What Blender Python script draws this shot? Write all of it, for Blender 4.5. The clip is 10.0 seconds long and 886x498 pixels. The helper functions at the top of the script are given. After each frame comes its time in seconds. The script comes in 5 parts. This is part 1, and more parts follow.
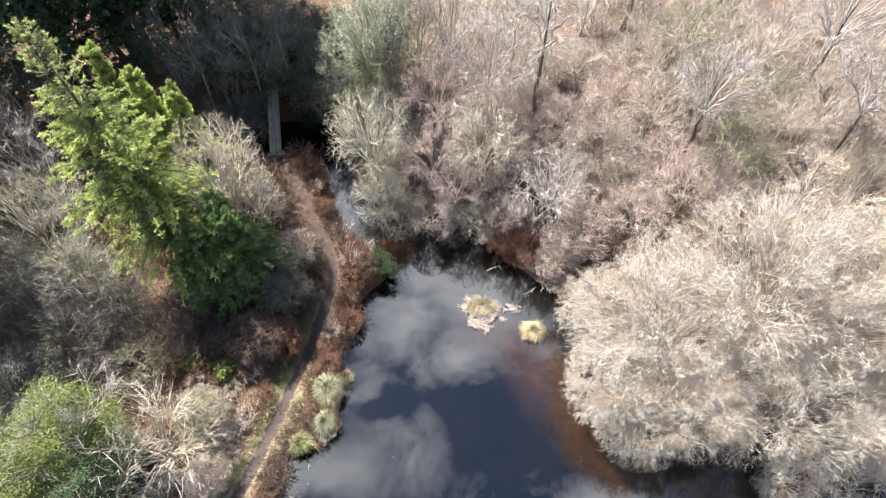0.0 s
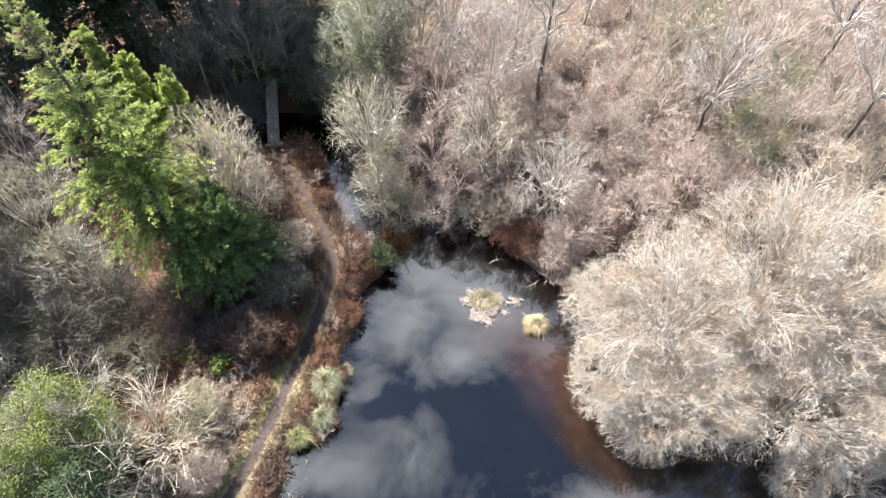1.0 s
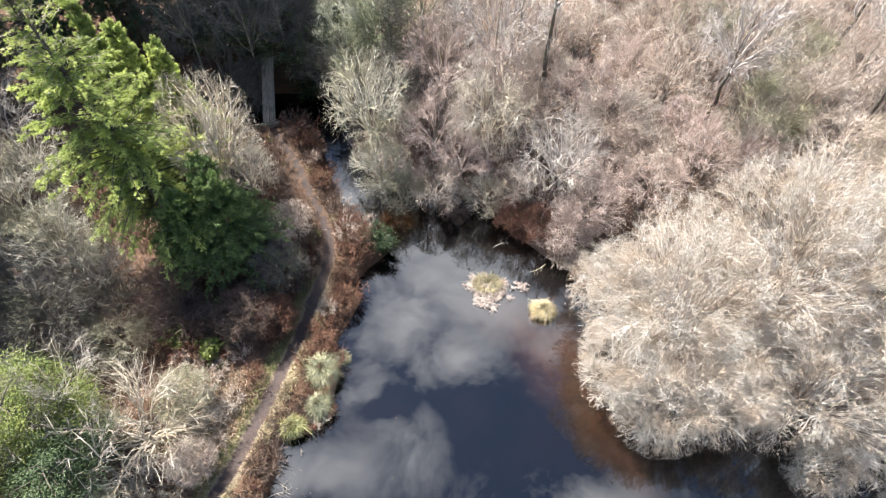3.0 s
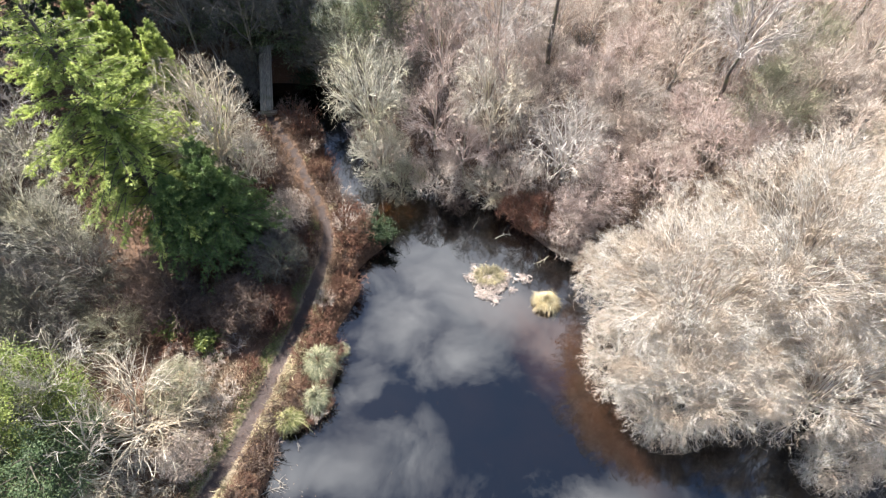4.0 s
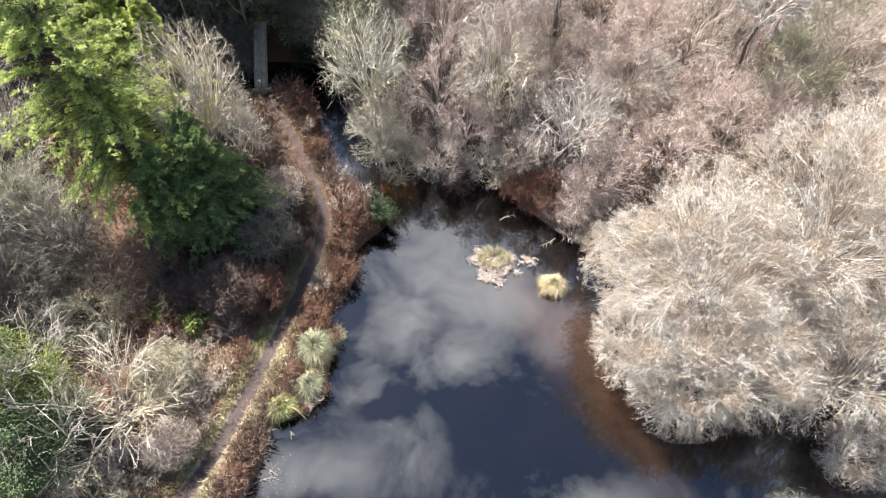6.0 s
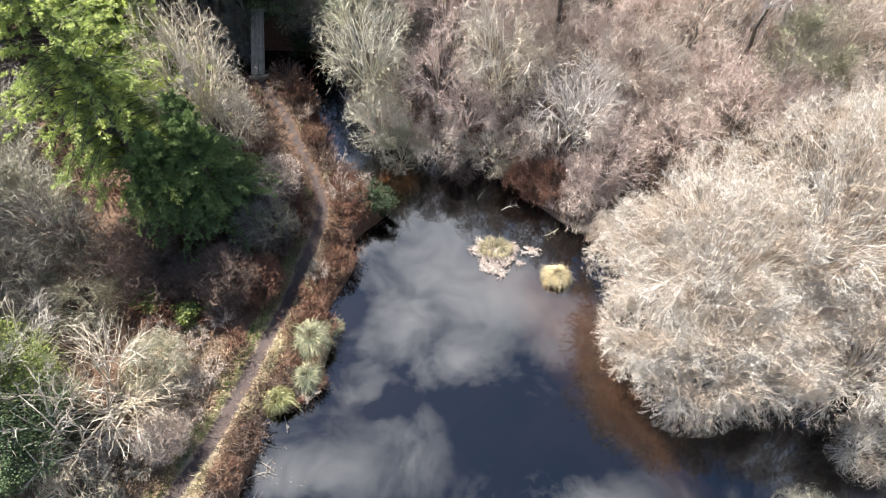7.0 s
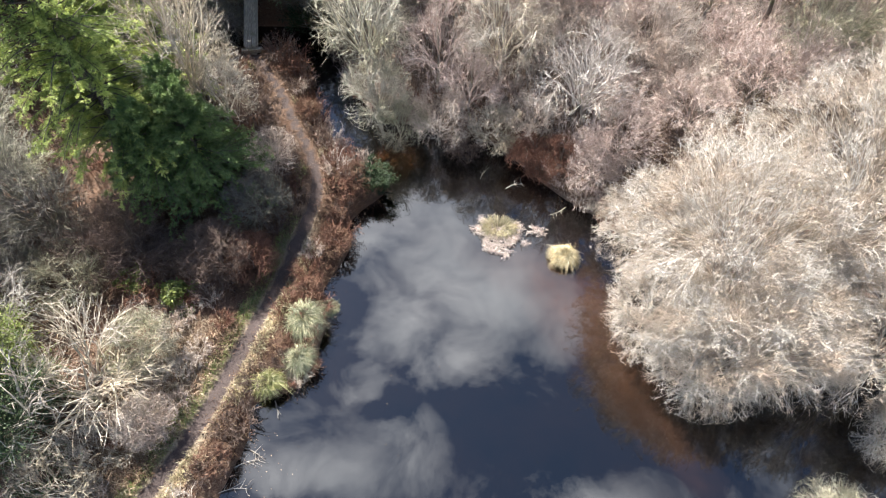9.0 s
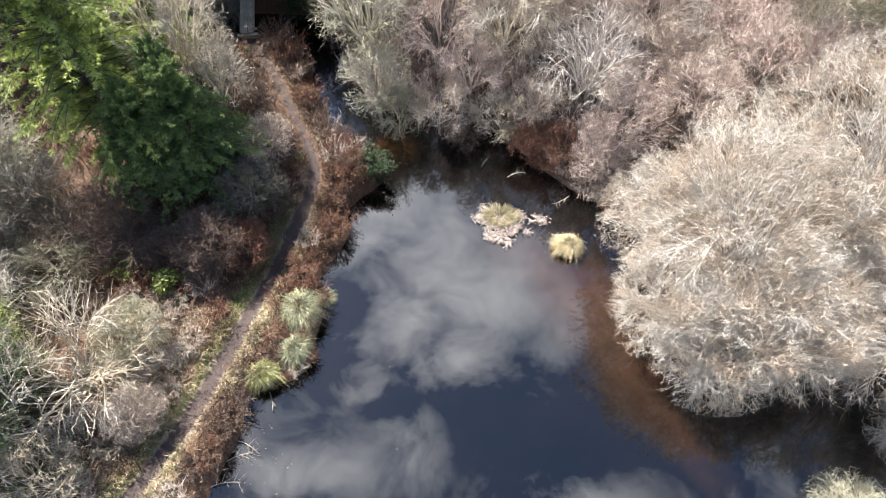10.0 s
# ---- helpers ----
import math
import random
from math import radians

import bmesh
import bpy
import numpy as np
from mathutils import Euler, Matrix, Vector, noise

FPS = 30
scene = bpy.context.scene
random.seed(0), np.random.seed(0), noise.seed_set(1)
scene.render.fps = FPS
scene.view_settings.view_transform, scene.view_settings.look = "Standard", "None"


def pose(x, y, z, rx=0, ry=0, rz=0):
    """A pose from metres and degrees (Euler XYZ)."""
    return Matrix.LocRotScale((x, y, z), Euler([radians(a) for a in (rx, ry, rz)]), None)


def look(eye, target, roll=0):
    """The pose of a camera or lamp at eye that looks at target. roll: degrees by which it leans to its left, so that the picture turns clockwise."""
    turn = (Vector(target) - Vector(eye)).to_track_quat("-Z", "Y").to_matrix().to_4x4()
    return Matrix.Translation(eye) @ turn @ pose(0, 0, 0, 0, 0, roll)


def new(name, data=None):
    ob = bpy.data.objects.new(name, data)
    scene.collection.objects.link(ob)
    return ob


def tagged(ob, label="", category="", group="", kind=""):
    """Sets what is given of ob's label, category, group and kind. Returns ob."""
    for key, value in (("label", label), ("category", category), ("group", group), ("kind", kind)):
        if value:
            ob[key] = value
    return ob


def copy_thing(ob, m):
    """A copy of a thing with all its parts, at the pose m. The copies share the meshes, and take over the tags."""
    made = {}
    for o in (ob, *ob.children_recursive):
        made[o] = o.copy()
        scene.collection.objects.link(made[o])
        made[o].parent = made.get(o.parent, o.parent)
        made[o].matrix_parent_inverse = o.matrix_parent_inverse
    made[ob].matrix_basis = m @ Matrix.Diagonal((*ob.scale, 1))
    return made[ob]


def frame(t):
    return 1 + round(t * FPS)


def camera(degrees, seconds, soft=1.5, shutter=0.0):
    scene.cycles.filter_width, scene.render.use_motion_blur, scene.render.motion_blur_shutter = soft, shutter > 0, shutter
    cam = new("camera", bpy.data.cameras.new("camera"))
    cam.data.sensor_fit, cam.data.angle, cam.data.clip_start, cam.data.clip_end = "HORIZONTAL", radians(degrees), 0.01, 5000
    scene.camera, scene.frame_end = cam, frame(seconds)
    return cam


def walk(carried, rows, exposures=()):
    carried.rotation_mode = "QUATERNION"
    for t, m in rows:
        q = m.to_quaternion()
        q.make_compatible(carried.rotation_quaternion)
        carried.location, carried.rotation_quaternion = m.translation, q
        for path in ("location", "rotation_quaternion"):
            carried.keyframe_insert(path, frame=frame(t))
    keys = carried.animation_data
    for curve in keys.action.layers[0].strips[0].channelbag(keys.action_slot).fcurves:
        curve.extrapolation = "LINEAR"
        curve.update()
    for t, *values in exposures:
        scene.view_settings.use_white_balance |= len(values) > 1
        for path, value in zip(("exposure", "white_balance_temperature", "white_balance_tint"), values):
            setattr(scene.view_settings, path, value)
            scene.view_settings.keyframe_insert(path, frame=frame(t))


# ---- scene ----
cam = camera(72.35, 10.0, 1.1)
PATH = [
    (0, look((0.000, 0.000, 35.000), (0.000, 11.216, 18.441), 0.27)),
    (1, look((-0.057, 0.021, 33.996), (-0.069, 11.241, 17.440), 0.30)),
    (2, look((-0.107, 0.041, 32.993), (-0.131, 11.264, 16.439), 0.32)),
    (2.7, look((-0.138, 0.053, 32.291), (-0.170, 11.279, 15.738), 0.34)),
    (3.8, look((-0.178, 0.071, 31.188), (-0.223, 11.300, 14.638), 0.37)),
    (4.75, look((-0.206, 0.084, 30.236), (-0.263, 11.317, 13.688), 0.39)),
    (5.7, look((-0.228, 0.096, 29.284), (-0.295, 11.332, 12.739), 0.41)),
    (6.8, look((-0.244, 0.107, 28.182), (-0.325, 11.347, 11.640), 0.44)),
    (8, look((-0.252, 0.117, 26.981), (-0.347, 11.361, 10.441), 0.47)),
    (9, look((-0.250, 0.124, 25.980), (-0.357, 11.371, 9.443), 0.49)),
    (10, look((-0.241, 0.128, 24.980), (-0.360, 11.379, 8.445), 0.52)),
]
walk(cam, PATH)

# ---------------------------------------------------------------- light
SUN_DIR = Vector((-0.41, 0.46, 0.785)).normalized()
sun = new("sun", bpy.data.lights.new("sun", "SUN"))
sun.data.energy, sun.data.angle, sun.data.color = 5.0, radians(0.53), (1.0, 0.955, 0.895)
scene.view_settings.exposure = 1.92
sun.matrix_world = look(SUN_DIR * 80, (0, 0, 0))

world = bpy.data.worlds.new("sky")
scene.world = world
world.use_nodes = True
wn, wl = world.node_tree.nodes, world.node_tree.links
wn.clear()


def math_node(nodes, links, op, a, b=None, clamp=False):
    n = nodes.new("ShaderNodeMath")
    n.operation, n.use_clamp = op, clamp
    for i, v in enumerate((a, b)):
        if v is None:
            continue
        if isinstance(v, (int, float)):
            n.inputs[i].default_value = v
        else:
            links.new(v, n.inputs[i])
    return n.outputs[0]


def ramp_node(nodes, links, fac, stops):
    n = nodes.new("ShaderNodeValToRGB")
    while len(n.color_ramp.elements) < len(stops):
        n.color_ramp.elements.new(0.5)
    for e, (pos, col) in zip(n.color_ramp.elements, stops):
        e.position, e.color = pos, (*col, 1)
    links.new(fac, n.inputs[0])
    return n.outputs[0]


def mix_node(nodes, links, fac, a, b, blend="MIX"):
    n = nodes.new("ShaderNodeMix")
    n.data_type, n.blend_type = "RGBA", blend
    for i, v in ((0, fac), (6, a), (7, b)):
        if isinstance(v, (int, float)):
            n.inputs[i].default_value = v
        elif isinstance(v, tuple):
            n.inputs[i].default_value = (*v, 1)
        else:
            links.new(v, n.inputs[i])
    return n.outputs[2]


def noise_node(nodes, links, vec, scale, detail=4, rough=0.55, distort=0.0):
    n = nodes.new("ShaderNodeTexNoise")
    n.inputs["Scale"].default_value, n.inputs["Detail"].default_value = scale, detail
    n.inputs["Roughness"].default_value, n.inputs["Distortion"].default_value = rough, distort
    if vec is not None:
        links.new(vec, n.inputs["Vector"])
    return n.outputs[0]


# broken cloud over a blue sky
coord = wn.new("ShaderNodeTexCoord").outputs["Generated"]
sep = wn.new("ShaderNodeSeparateXYZ")
wl.new(coord, sep.inputs[0])
zz = math_node(wn, wl, "MAXIMUM", sep.outputs[2], 0.06)
px = math_node(wn, wl, "DIVIDE", sep.outputs[0], zz)
py = math_node(wn, wl, "DIVIDE", sep.outputs[1], zz)
flat = wn.new("ShaderNodeCombineXYZ")
wl.new(px, flat.inputs[0])
wl.new(py, flat.inputs[1])
flat.inputs[2].default_value = 3.7
flat = flat.outputs[0]
warp = noise_node(wn, wl, flat, 4.5, 5, 0.6, 0.25)
fine = noise_node(wn, wl, flat, 9.0, 7, 0.62, 0.5)


def gap(cx, cy, rx, ry):
    bend = math_node(wn, wl, "MULTIPLY", math_node(wn, wl, "SUBTRACT", fine, 0.5), 0.16)
    u = math_node(wn, wl, "DIVIDE", math_node(wn, wl, "ADD", math_node(wn, wl, "SUBTRACT", px, cx), bend), rx)
    v = math_node(wn, wl, "DIVIDE", math_node(wn, wl, "ADD", math_node(wn, wl, "SUBTRACT", py, cy), math_node(wn, wl, "MULTIPLY", math_node(wn, wl, "SUBTRACT", warp, 0.5), 0.2)), ry)
    q = math_node(wn, wl, "ADD", math_node(wn, wl, "MULTIPLY", u, u), math_node(wn, wl, "MULTIPLY", v, v))
    return math_node(wn, wl, "POWER", 2.718, math_node(wn, wl, "MULTIPLY", q, -1.0))


dens = math_node(wn, wl, "ADD", math_node(wn, wl, "MULTIPLY", warp, 0.6), math_node(wn, wl, "MULTIPLY", fine, 0.9))
dens = math_node(wn, wl, "ADD", dens, -0.03)
for cx, cy, rx, ry, amount in ((0.03, 0.36, 0.42, 0.30, -0.17), (-0.14, 0.80, 0.18, 0.14, 0.42),      # a wide thin place in the cloud
                               (0.06, 0.55, 0.20, 0.17, 0.56), (0.02, 0.44, 0.09, 0.05, 0.22),   # grey bank
                               (-0.13, 0.46, 0.05, 0.12, 0.14),
                               (-0.19, 0.24, 0.15, 0.075, 0.55), (-0.03, 0.29, 0.05, 0.055, 0.34),   # paler wisps
                               (0.24, 0.20, 0.11, 0.05, 0.52), (-0.09, 0.355, 0.06, 0.03, -0.18), (0.07, 0.34, 0.09, 0.035, -0.16)):
    dens = math_node(wn, wl, "ADD", dens, math_node(wn, wl, "MULTIPLY", gap(cx, cy, rx, ry), amount))
cover = math_node(wn, wl, "MULTIPLY", math_node(wn, wl, "SUBTRACT", dens, 0.74), 1.22, True)
sky = wn.new("ShaderNodeTexSky")
sky.sky_type, sky.sun_disc = "NISHITA", False
sky.ozone_density, sky.dust_density = 4.0, 0.3
sky.sun_elevation, sky.sun_rotation = math.asin(SUN_DIR.z), math.atan2(SUN_DIR.x, SUN_DIR.y)
bg_sky, bg_cloud, wmix, wout = (wn.new("ShaderNodeBackground"), wn.new("ShaderNodeBackground"), wn.new("ShaderNodeMixShader"), wn.new("ShaderNodeOutputWorld"))
wl.new(sky.outputs[0], bg_sky.inputs[0])
bg_sky.inputs[1].default_value = 0.05
bg_cloud.inputs[0].default_value = (0.97, 0.98, 1.0, 1)
bg_cloud.inputs[1].default_value = 1.35
wl.new(cover, wmix.inputs[0])
wl.new(bg_sky.outputs[0], wmix.inputs[1])
wl.new(bg_cloud.outputs[0], wmix.inputs[2])
wl.new(wmix.outputs[0], wout.inputs[0])

# ---------------------------------------------------------------- materials


def material(name):
    m = bpy.data.materials.new(name)
    m.use_nodes = True
    return m, m.node_tree.nodes, m.node_tree.links, m.node_tree.nodes["Principled BSDF"]


def position(nodes):
    return nodes.new("ShaderNodeNewGeometry").outputs["Position"]


def bump(nodes, links, bsdf, height, strength, distance):
    b = nodes.new("ShaderNodeBump")
    b.inputs["Strength"].default_value, b.inputs["Distance"].default_value = strength, distance
    links.new(height, b.inputs["Height"])
    links.new(b.outputs[0], bsdf.inputs["Normal"])


def twig_material(name, main, patch, dark, patch_scale=0.45, tone=1.0):
    """Bark of thin bare twigs: a main tone, patches of lichen or young shoots, darker single twigs."""
    main, patch, dark = (tuple(min(c * tone, 0.8) for c in col) for col in (main, patch, dark))
    m, n, l, b = material(name)
    pos = position(n)
    spot = ramp_node(n, l, noise_node(n, l, pos, patch_scale, 3), [(0.44, (0, 0, 0)), (0.60, (1, 1, 1))])
    base = mix_node(n, l, spot, main, patch)
    rnd = n.new("ShaderNodeNewGeometry").outputs["Random Per Island"]
    pick = ramp_node(n, l, rnd, [(0.3, (0, 0, 0)), (0.95, (1, 1, 1))])
    base = mix_node(n, l, pick, base, dark)
    grain = noise_node(n, l, pos, 26, 2)
    base = mix_node(n, l, 0.35, base, ramp_node(n, l, grain, [(0.3, (0.45, 0.45, 0.45)), (0.7, (1.5, 1.5, 1.5))]), "MULTIPLY")
    l.new(base, b.inputs["Base Color"])
    b.inputs["Roughness"].default_value = 0.75
    b.inputs["Specular IOR Level"].default_value = 0.3
    return m


def bark_material(name, main, dark, moss):
    m, n, l, b = material(name)
    pos = position(n)
    base = mix_node(n, l, ramp_node(n, l, noise_node(n, l, pos, 14, 6, 0.7), [(0.35, (0, 0, 0)), (0.65, (1, 1, 1))]), dark, main)
    base = mix_node(n, l, ramp_node(n, l, noise_node(n, l, pos, 1.6, 4), [(0.5, (0, 0, 0)), (0.68, (0.8, 0.8, 0.8))]), base, moss)
    l.new(base, b.inputs["Base Color"])
    b.inputs["Roughness"].default_value = 0.9
    bump(n, l, b, noise_node(n, l, pos, 30, 5, 0.7), 0.6, 0.02)
    return m


def leaf_material(name, light, deep, odd, gloss=0.5, patch_scale=0.8, shine=0.0, tufted=0.0, aged_shade=0.0):
    m, n, l, b = material(name)
    pos = position(n)
    rnd = n.new("ShaderNodeNewGeometry").outputs["Random Per Island"]
    if tufted:
        tuft = ramp_node(n, l, noise_node(n, l, pos, tufted, 2), [(0.3, (0, 0, 0)), (0.7, (1, 1, 1))])
        rnd = math_node(n, l, "ADD", math_node(n, l, "MULTIPLY", rnd, 0.35), math_node(n, l, "MULTIPLY", tuft, 0.65))
    # deepens needles near the trunk: older growth plus painted inner shade
    if aged_shade:
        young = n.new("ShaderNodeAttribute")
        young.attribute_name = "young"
        rnd = math_node(n, l, "ADD", math_node(n, l, "MULTIPLY", rnd, 1 - aged_shade), math_node(n, l, "MULTIPLY", young.outputs["Fac"], aged_shade))
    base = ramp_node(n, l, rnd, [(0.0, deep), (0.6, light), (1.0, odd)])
    tone = ramp_node(n, l, noise_node(n, l, pos, patch_scale, 3), [(0.35, (0.72, 0.76, 0.74)), (0.68, (1.35, 1.3, 1.15))])
    base = mix_node(n, l, 0.8, base, tone, "MULTIPLY")
    l.new(base, b.inputs["Base Color"])
    b.inputs["Roughness"].default_value = gloss
    b.inputs["Specular IOR Level"].default_value = 0.35
    if shine:
        t = n.new("ShaderNodeBsdfTranslucent")
        l.new(base, t.inputs[0])
        mx = n.new("ShaderNodeMixShader")
        mx.inputs[0].default_value = shine
        l.new(b.outputs[0], mx.inputs[1])
        l.new(t.outputs[0], mx.inputs[2])
        l.new(mx.outputs[0], n["Material Output"].inputs[0])
    return m


TWIG_TONES = {
    "cream": ((0.566, 0.524, 0.452), (0.493, 0.428, 0.308), (0.314, 0.256, 0.198), 0.45),
    "willow": ((0.549, 0.525, 0.489), (0.431, 0.342, 0.273), (0.333, 0.277, 0.206), 0.8),
    "moss": ((0.525, 0.525, 0.43), (0.399, 0.42, 0.273), (0.189, 0.189, 0.126), 0.45),
    # dimmed partly for the wood's shade, on top of the cast shade
    "shade_dim": ((0.24, 0.22, 0.20), (0.19, 0.185, 0.15), (0.09, 0.08, 0.07), 0.45),
    "silver": ((0.551, 0.519, 0.479), (0.473, 0.434, 0.374), (0.302, 0.249, 0.224), 0.45),
    "lavender": ((0.499, 0.462, 0.434), (0.428, 0.383, 0.337), (0.259, 0.218, 0.201), 0.45),
    "pink": ((0.56, 0.461, 0.413), (0.623, 0.538, 0.482), (0.301, 0.203, 0.17), 0.45),
    "tan": ((0.574, 0.511, 0.445), (0.535, 0.437, 0.364), (0.312, 0.24, 0.196), 0.45),
    "olive": ((0.43, 0.41, 0.30), (0.36, 0.355, 0.22), (0.22, 0.19, 0.14), 0.45),
    "lichen": ((0.553, 0.527, 0.444), (0.5, 0.473, 0.331), (0.243, 0.216, 0.173), 0.45),
    # brown bark, darkened further to stand in for shade on the left bank
    "brown": ((0.165, 0.122, 0.10), (0.21, 0.15, 0.115), (0.075, 0.05, 0.043), 0.45),
    "grey": ((0.21, 0.19, 0.17), (0.19, 0.185, 0.13), (0.085, 0.075, 0.066), 0.45),
    "bleached": ((0.60, 0.53, 0.48), (0.56, 0.46, 0.41), (0.36, 0.29, 0.25), 2.5),
    "white": ((0.49, 0.46, 0.41), (0.42, 0.385, 0.31), (0.24, 0.2, 0.17), 0.45),
    "rust": ((0.191, 0.102, 0.068), (0.255, 0.166, 0.106), (0.098, 0.047, 0.034), 1.6),
    "russet": ((0.19, 0.095, 0.062), (0.24, 0.125, 0.08), (0.105, 0.046, 0.035), 0.9),
}
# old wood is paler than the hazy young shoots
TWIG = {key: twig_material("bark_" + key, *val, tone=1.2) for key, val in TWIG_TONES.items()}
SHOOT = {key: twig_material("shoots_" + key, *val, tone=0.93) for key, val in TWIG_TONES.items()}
BARK_PALE = bark_material("bark_pale", (0.42, 0.38, 0.33), (0.20, 0.17, 0.14), (0.26, 0.25, 0.12))
BARK_DARK = bark_material("bark_dark", (0.15, 0.12, 0.10), (0.06, 0.048, 0.04), (0.11, 0.12, 0.05))
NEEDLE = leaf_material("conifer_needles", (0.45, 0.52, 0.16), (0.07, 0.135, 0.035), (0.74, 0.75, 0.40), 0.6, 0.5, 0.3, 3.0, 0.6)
# needles of the side away from the sun, shade mixed into the green
NEEDLE_SHADED = leaf_material("shaded_needles", (0.15, 0.22, 0.075), (0.045, 0.085, 0.03), (0.33, 0.40, 0.16), 0.5, 0.6, 0.15, 3.0, 0.5)
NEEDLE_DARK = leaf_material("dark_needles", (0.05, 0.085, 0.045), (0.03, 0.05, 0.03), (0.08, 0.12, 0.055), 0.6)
# darker copy of the ivy leaves, with the lower side's shade painted in
IVY_SHADED = leaf_material("shaded_ivy_leaves", (0.06, 0.095, 0.038), (0.02, 0.042, 0.02), (0.14, 0.18, 0.08), 0.55, 0.6, 0.1, 2.2)
HOLLY = leaf_material("holly_leaves", (0.014, 0.032, 0.008), (0.007, 0.016, 0.006), (0.034, 0.062, 0.016), 0.6, 0.7, 0.1, 2.5)
IVY = leaf_material("ivy_leaves", (0.17, 0.205, 0.05), (0.04, 0.075, 0.02), (0.30, 0.33, 0.10), 0.55, 0.6, 0.2, 2.2)
IVY_GREY = leaf_material("ivy_grey_leaves", (0.15, 0.18, 0.09), (0.08, 0.11, 0.05), (0.25, 0.26, 0.15), 0.45, 0.7, 0.1)
LEAF_DEAD = leaf_material("dead_leaves", (0.36, 0.265, 0.19), (0.16, 0.092, 0.06), (0.56, 0.46, 0.36), 0.75, 1.1)
LEAF_SLOPE = leaf_material("slope_leaves", (0.29, 0.205, 0.15), (0.12, 0.063, 0.043), (0.48, 0.39, 0.31), 0.75, 1.1)
# brown litter, its tone lowered as well for the bank's missing shade
LEAF_BROWN = leaf_material("brown_leaves", (0.17, 0.108, 0.075), (0.07, 0.042, 0.03), (0.34, 0.25, 0.18), 0.75, 1.1)
LEAF_RUSSET = leaf_material("bracken_fronds", (0.105, 0.056, 0.038), (0.045, 0.024, 0.018), (0.20, 0.13, 0.08), 0.8, 1.2)
GRASS_DRY = leaf_material("dry_grass", (0.43, 0.375, 0.24), (0.22, 0.19, 0.11), (0.60, 0.54, 0.40), 0.7, 1.5, 0.15)
GRASS_GREEN = leaf_material("green_grass", (0.20, 0.23, 0.08), (0.09, 0.13, 0.04), (0.36, 0.34, 0.18), 0.7, 1.5, 0.15)
SEDGE_GREY = leaf_material("sedge_grey_green", (0.34, 0.335, 0.23), (0.14, 0.165, 0.09), (0.54, 0.50, 0.38), 0.6, 2.0, 0.15)
SEDGE_LIME = leaf_material("sedge_lime", (0.40, 0.385, 0.18), (0.19, 0.215, 0.07), (0.60, 0.55, 0.36), 0.6, 2.0, 0.15)
STRAW = leaf_material("straw_grass", (0.56, 0.475, 0.31), (0.34, 0.265, 0.145), (0.72, 0.65, 0.50), 0.65, 2.0, 0.15)


def ground_material():
    m, n, l, b = material("woodland_floor")
    pos = position(n)

    def attr(name):
        a = n.new("ShaderNodeAttribute")
        a.attribute_name = name
        return a.outputs["Fac"]
    big, mid, small = noise_node(n, l, pos, 0.35, 4), noise_node(n, l, pos, 2.2, 5, 0.65), noise_node(n, l, pos, 16, 5, 0.7)
    litter = ramp_node(n, l, small, [(0.30, (0.035, 0.022, 0.016)), (0.5, (0.12, 0.074, 0.052)), (0.72, (0.27, 0.195, 0.145))])
    litter = mix_node(n, l, ramp_node(n, l, mid, [(0.4, (0, 0, 0)), (0.7, (0.7, 0.7, 0.7))]), litter, (0.12, 0.065, 0.04))
    hill = ramp_node(n, l, small, [(0.32, (0.035, 0.025, 0.02)), (0.5, (0.15, 0.112, 0.088)), (0.70, (0.34, 0.28, 0.225))])
    hill = mix_node(n, l, ramp_node(n, l, mid, [(0.45, (0, 0, 0)), (0.7, (0.6, 0.6, 0.6))]), hill, (0.15, 0.09, 0.07))
    base = mix_node(n, l, attr("hill"), litter, hill)
    grass = ramp_node(n, l, small, [(0.3, (0.11, 0.085, 0.058)), (0.52, (0.30, 0.25, 0.175)), (0.75, (0.48, 0.415, 0.30))])
    base = mix_node(n, l, math_node(n, l, "MULTIPLY", attr("verge"), ramp_node(n, l, big, [(0.3, (0.35, 0.35, 0.35)), (0.6, (1, 1, 1))])), base, grass)
    mud = ramp_node(n, l, small, [(0.3, (0.045, 0.033, 0.03)), (0.55, (0.085, 0.067, 0.062)), (0.75, (0.15, 0.123, 0.114))])
    worn = math_node(n, l, "ADD", attr("path"), math_node(n, l, "MULTIPLY", math_node(n, l, "SUBTRACT", mid, 0.5), 0.9), True)
    base = mix_node(n, l, ramp_node(n, l, worn, [(0.35, (0, 0, 0)), (0.65, (1, 1, 1))]), base, mud)
    l.new(base, b.inputs["Base Color"])
    b.inputs["Roughness"].default_value = 0.95
    b.inputs["Specular IOR Level"].default_value = 0.15
    bump(n, l, b, small, 0.8, 0.08)
    return m


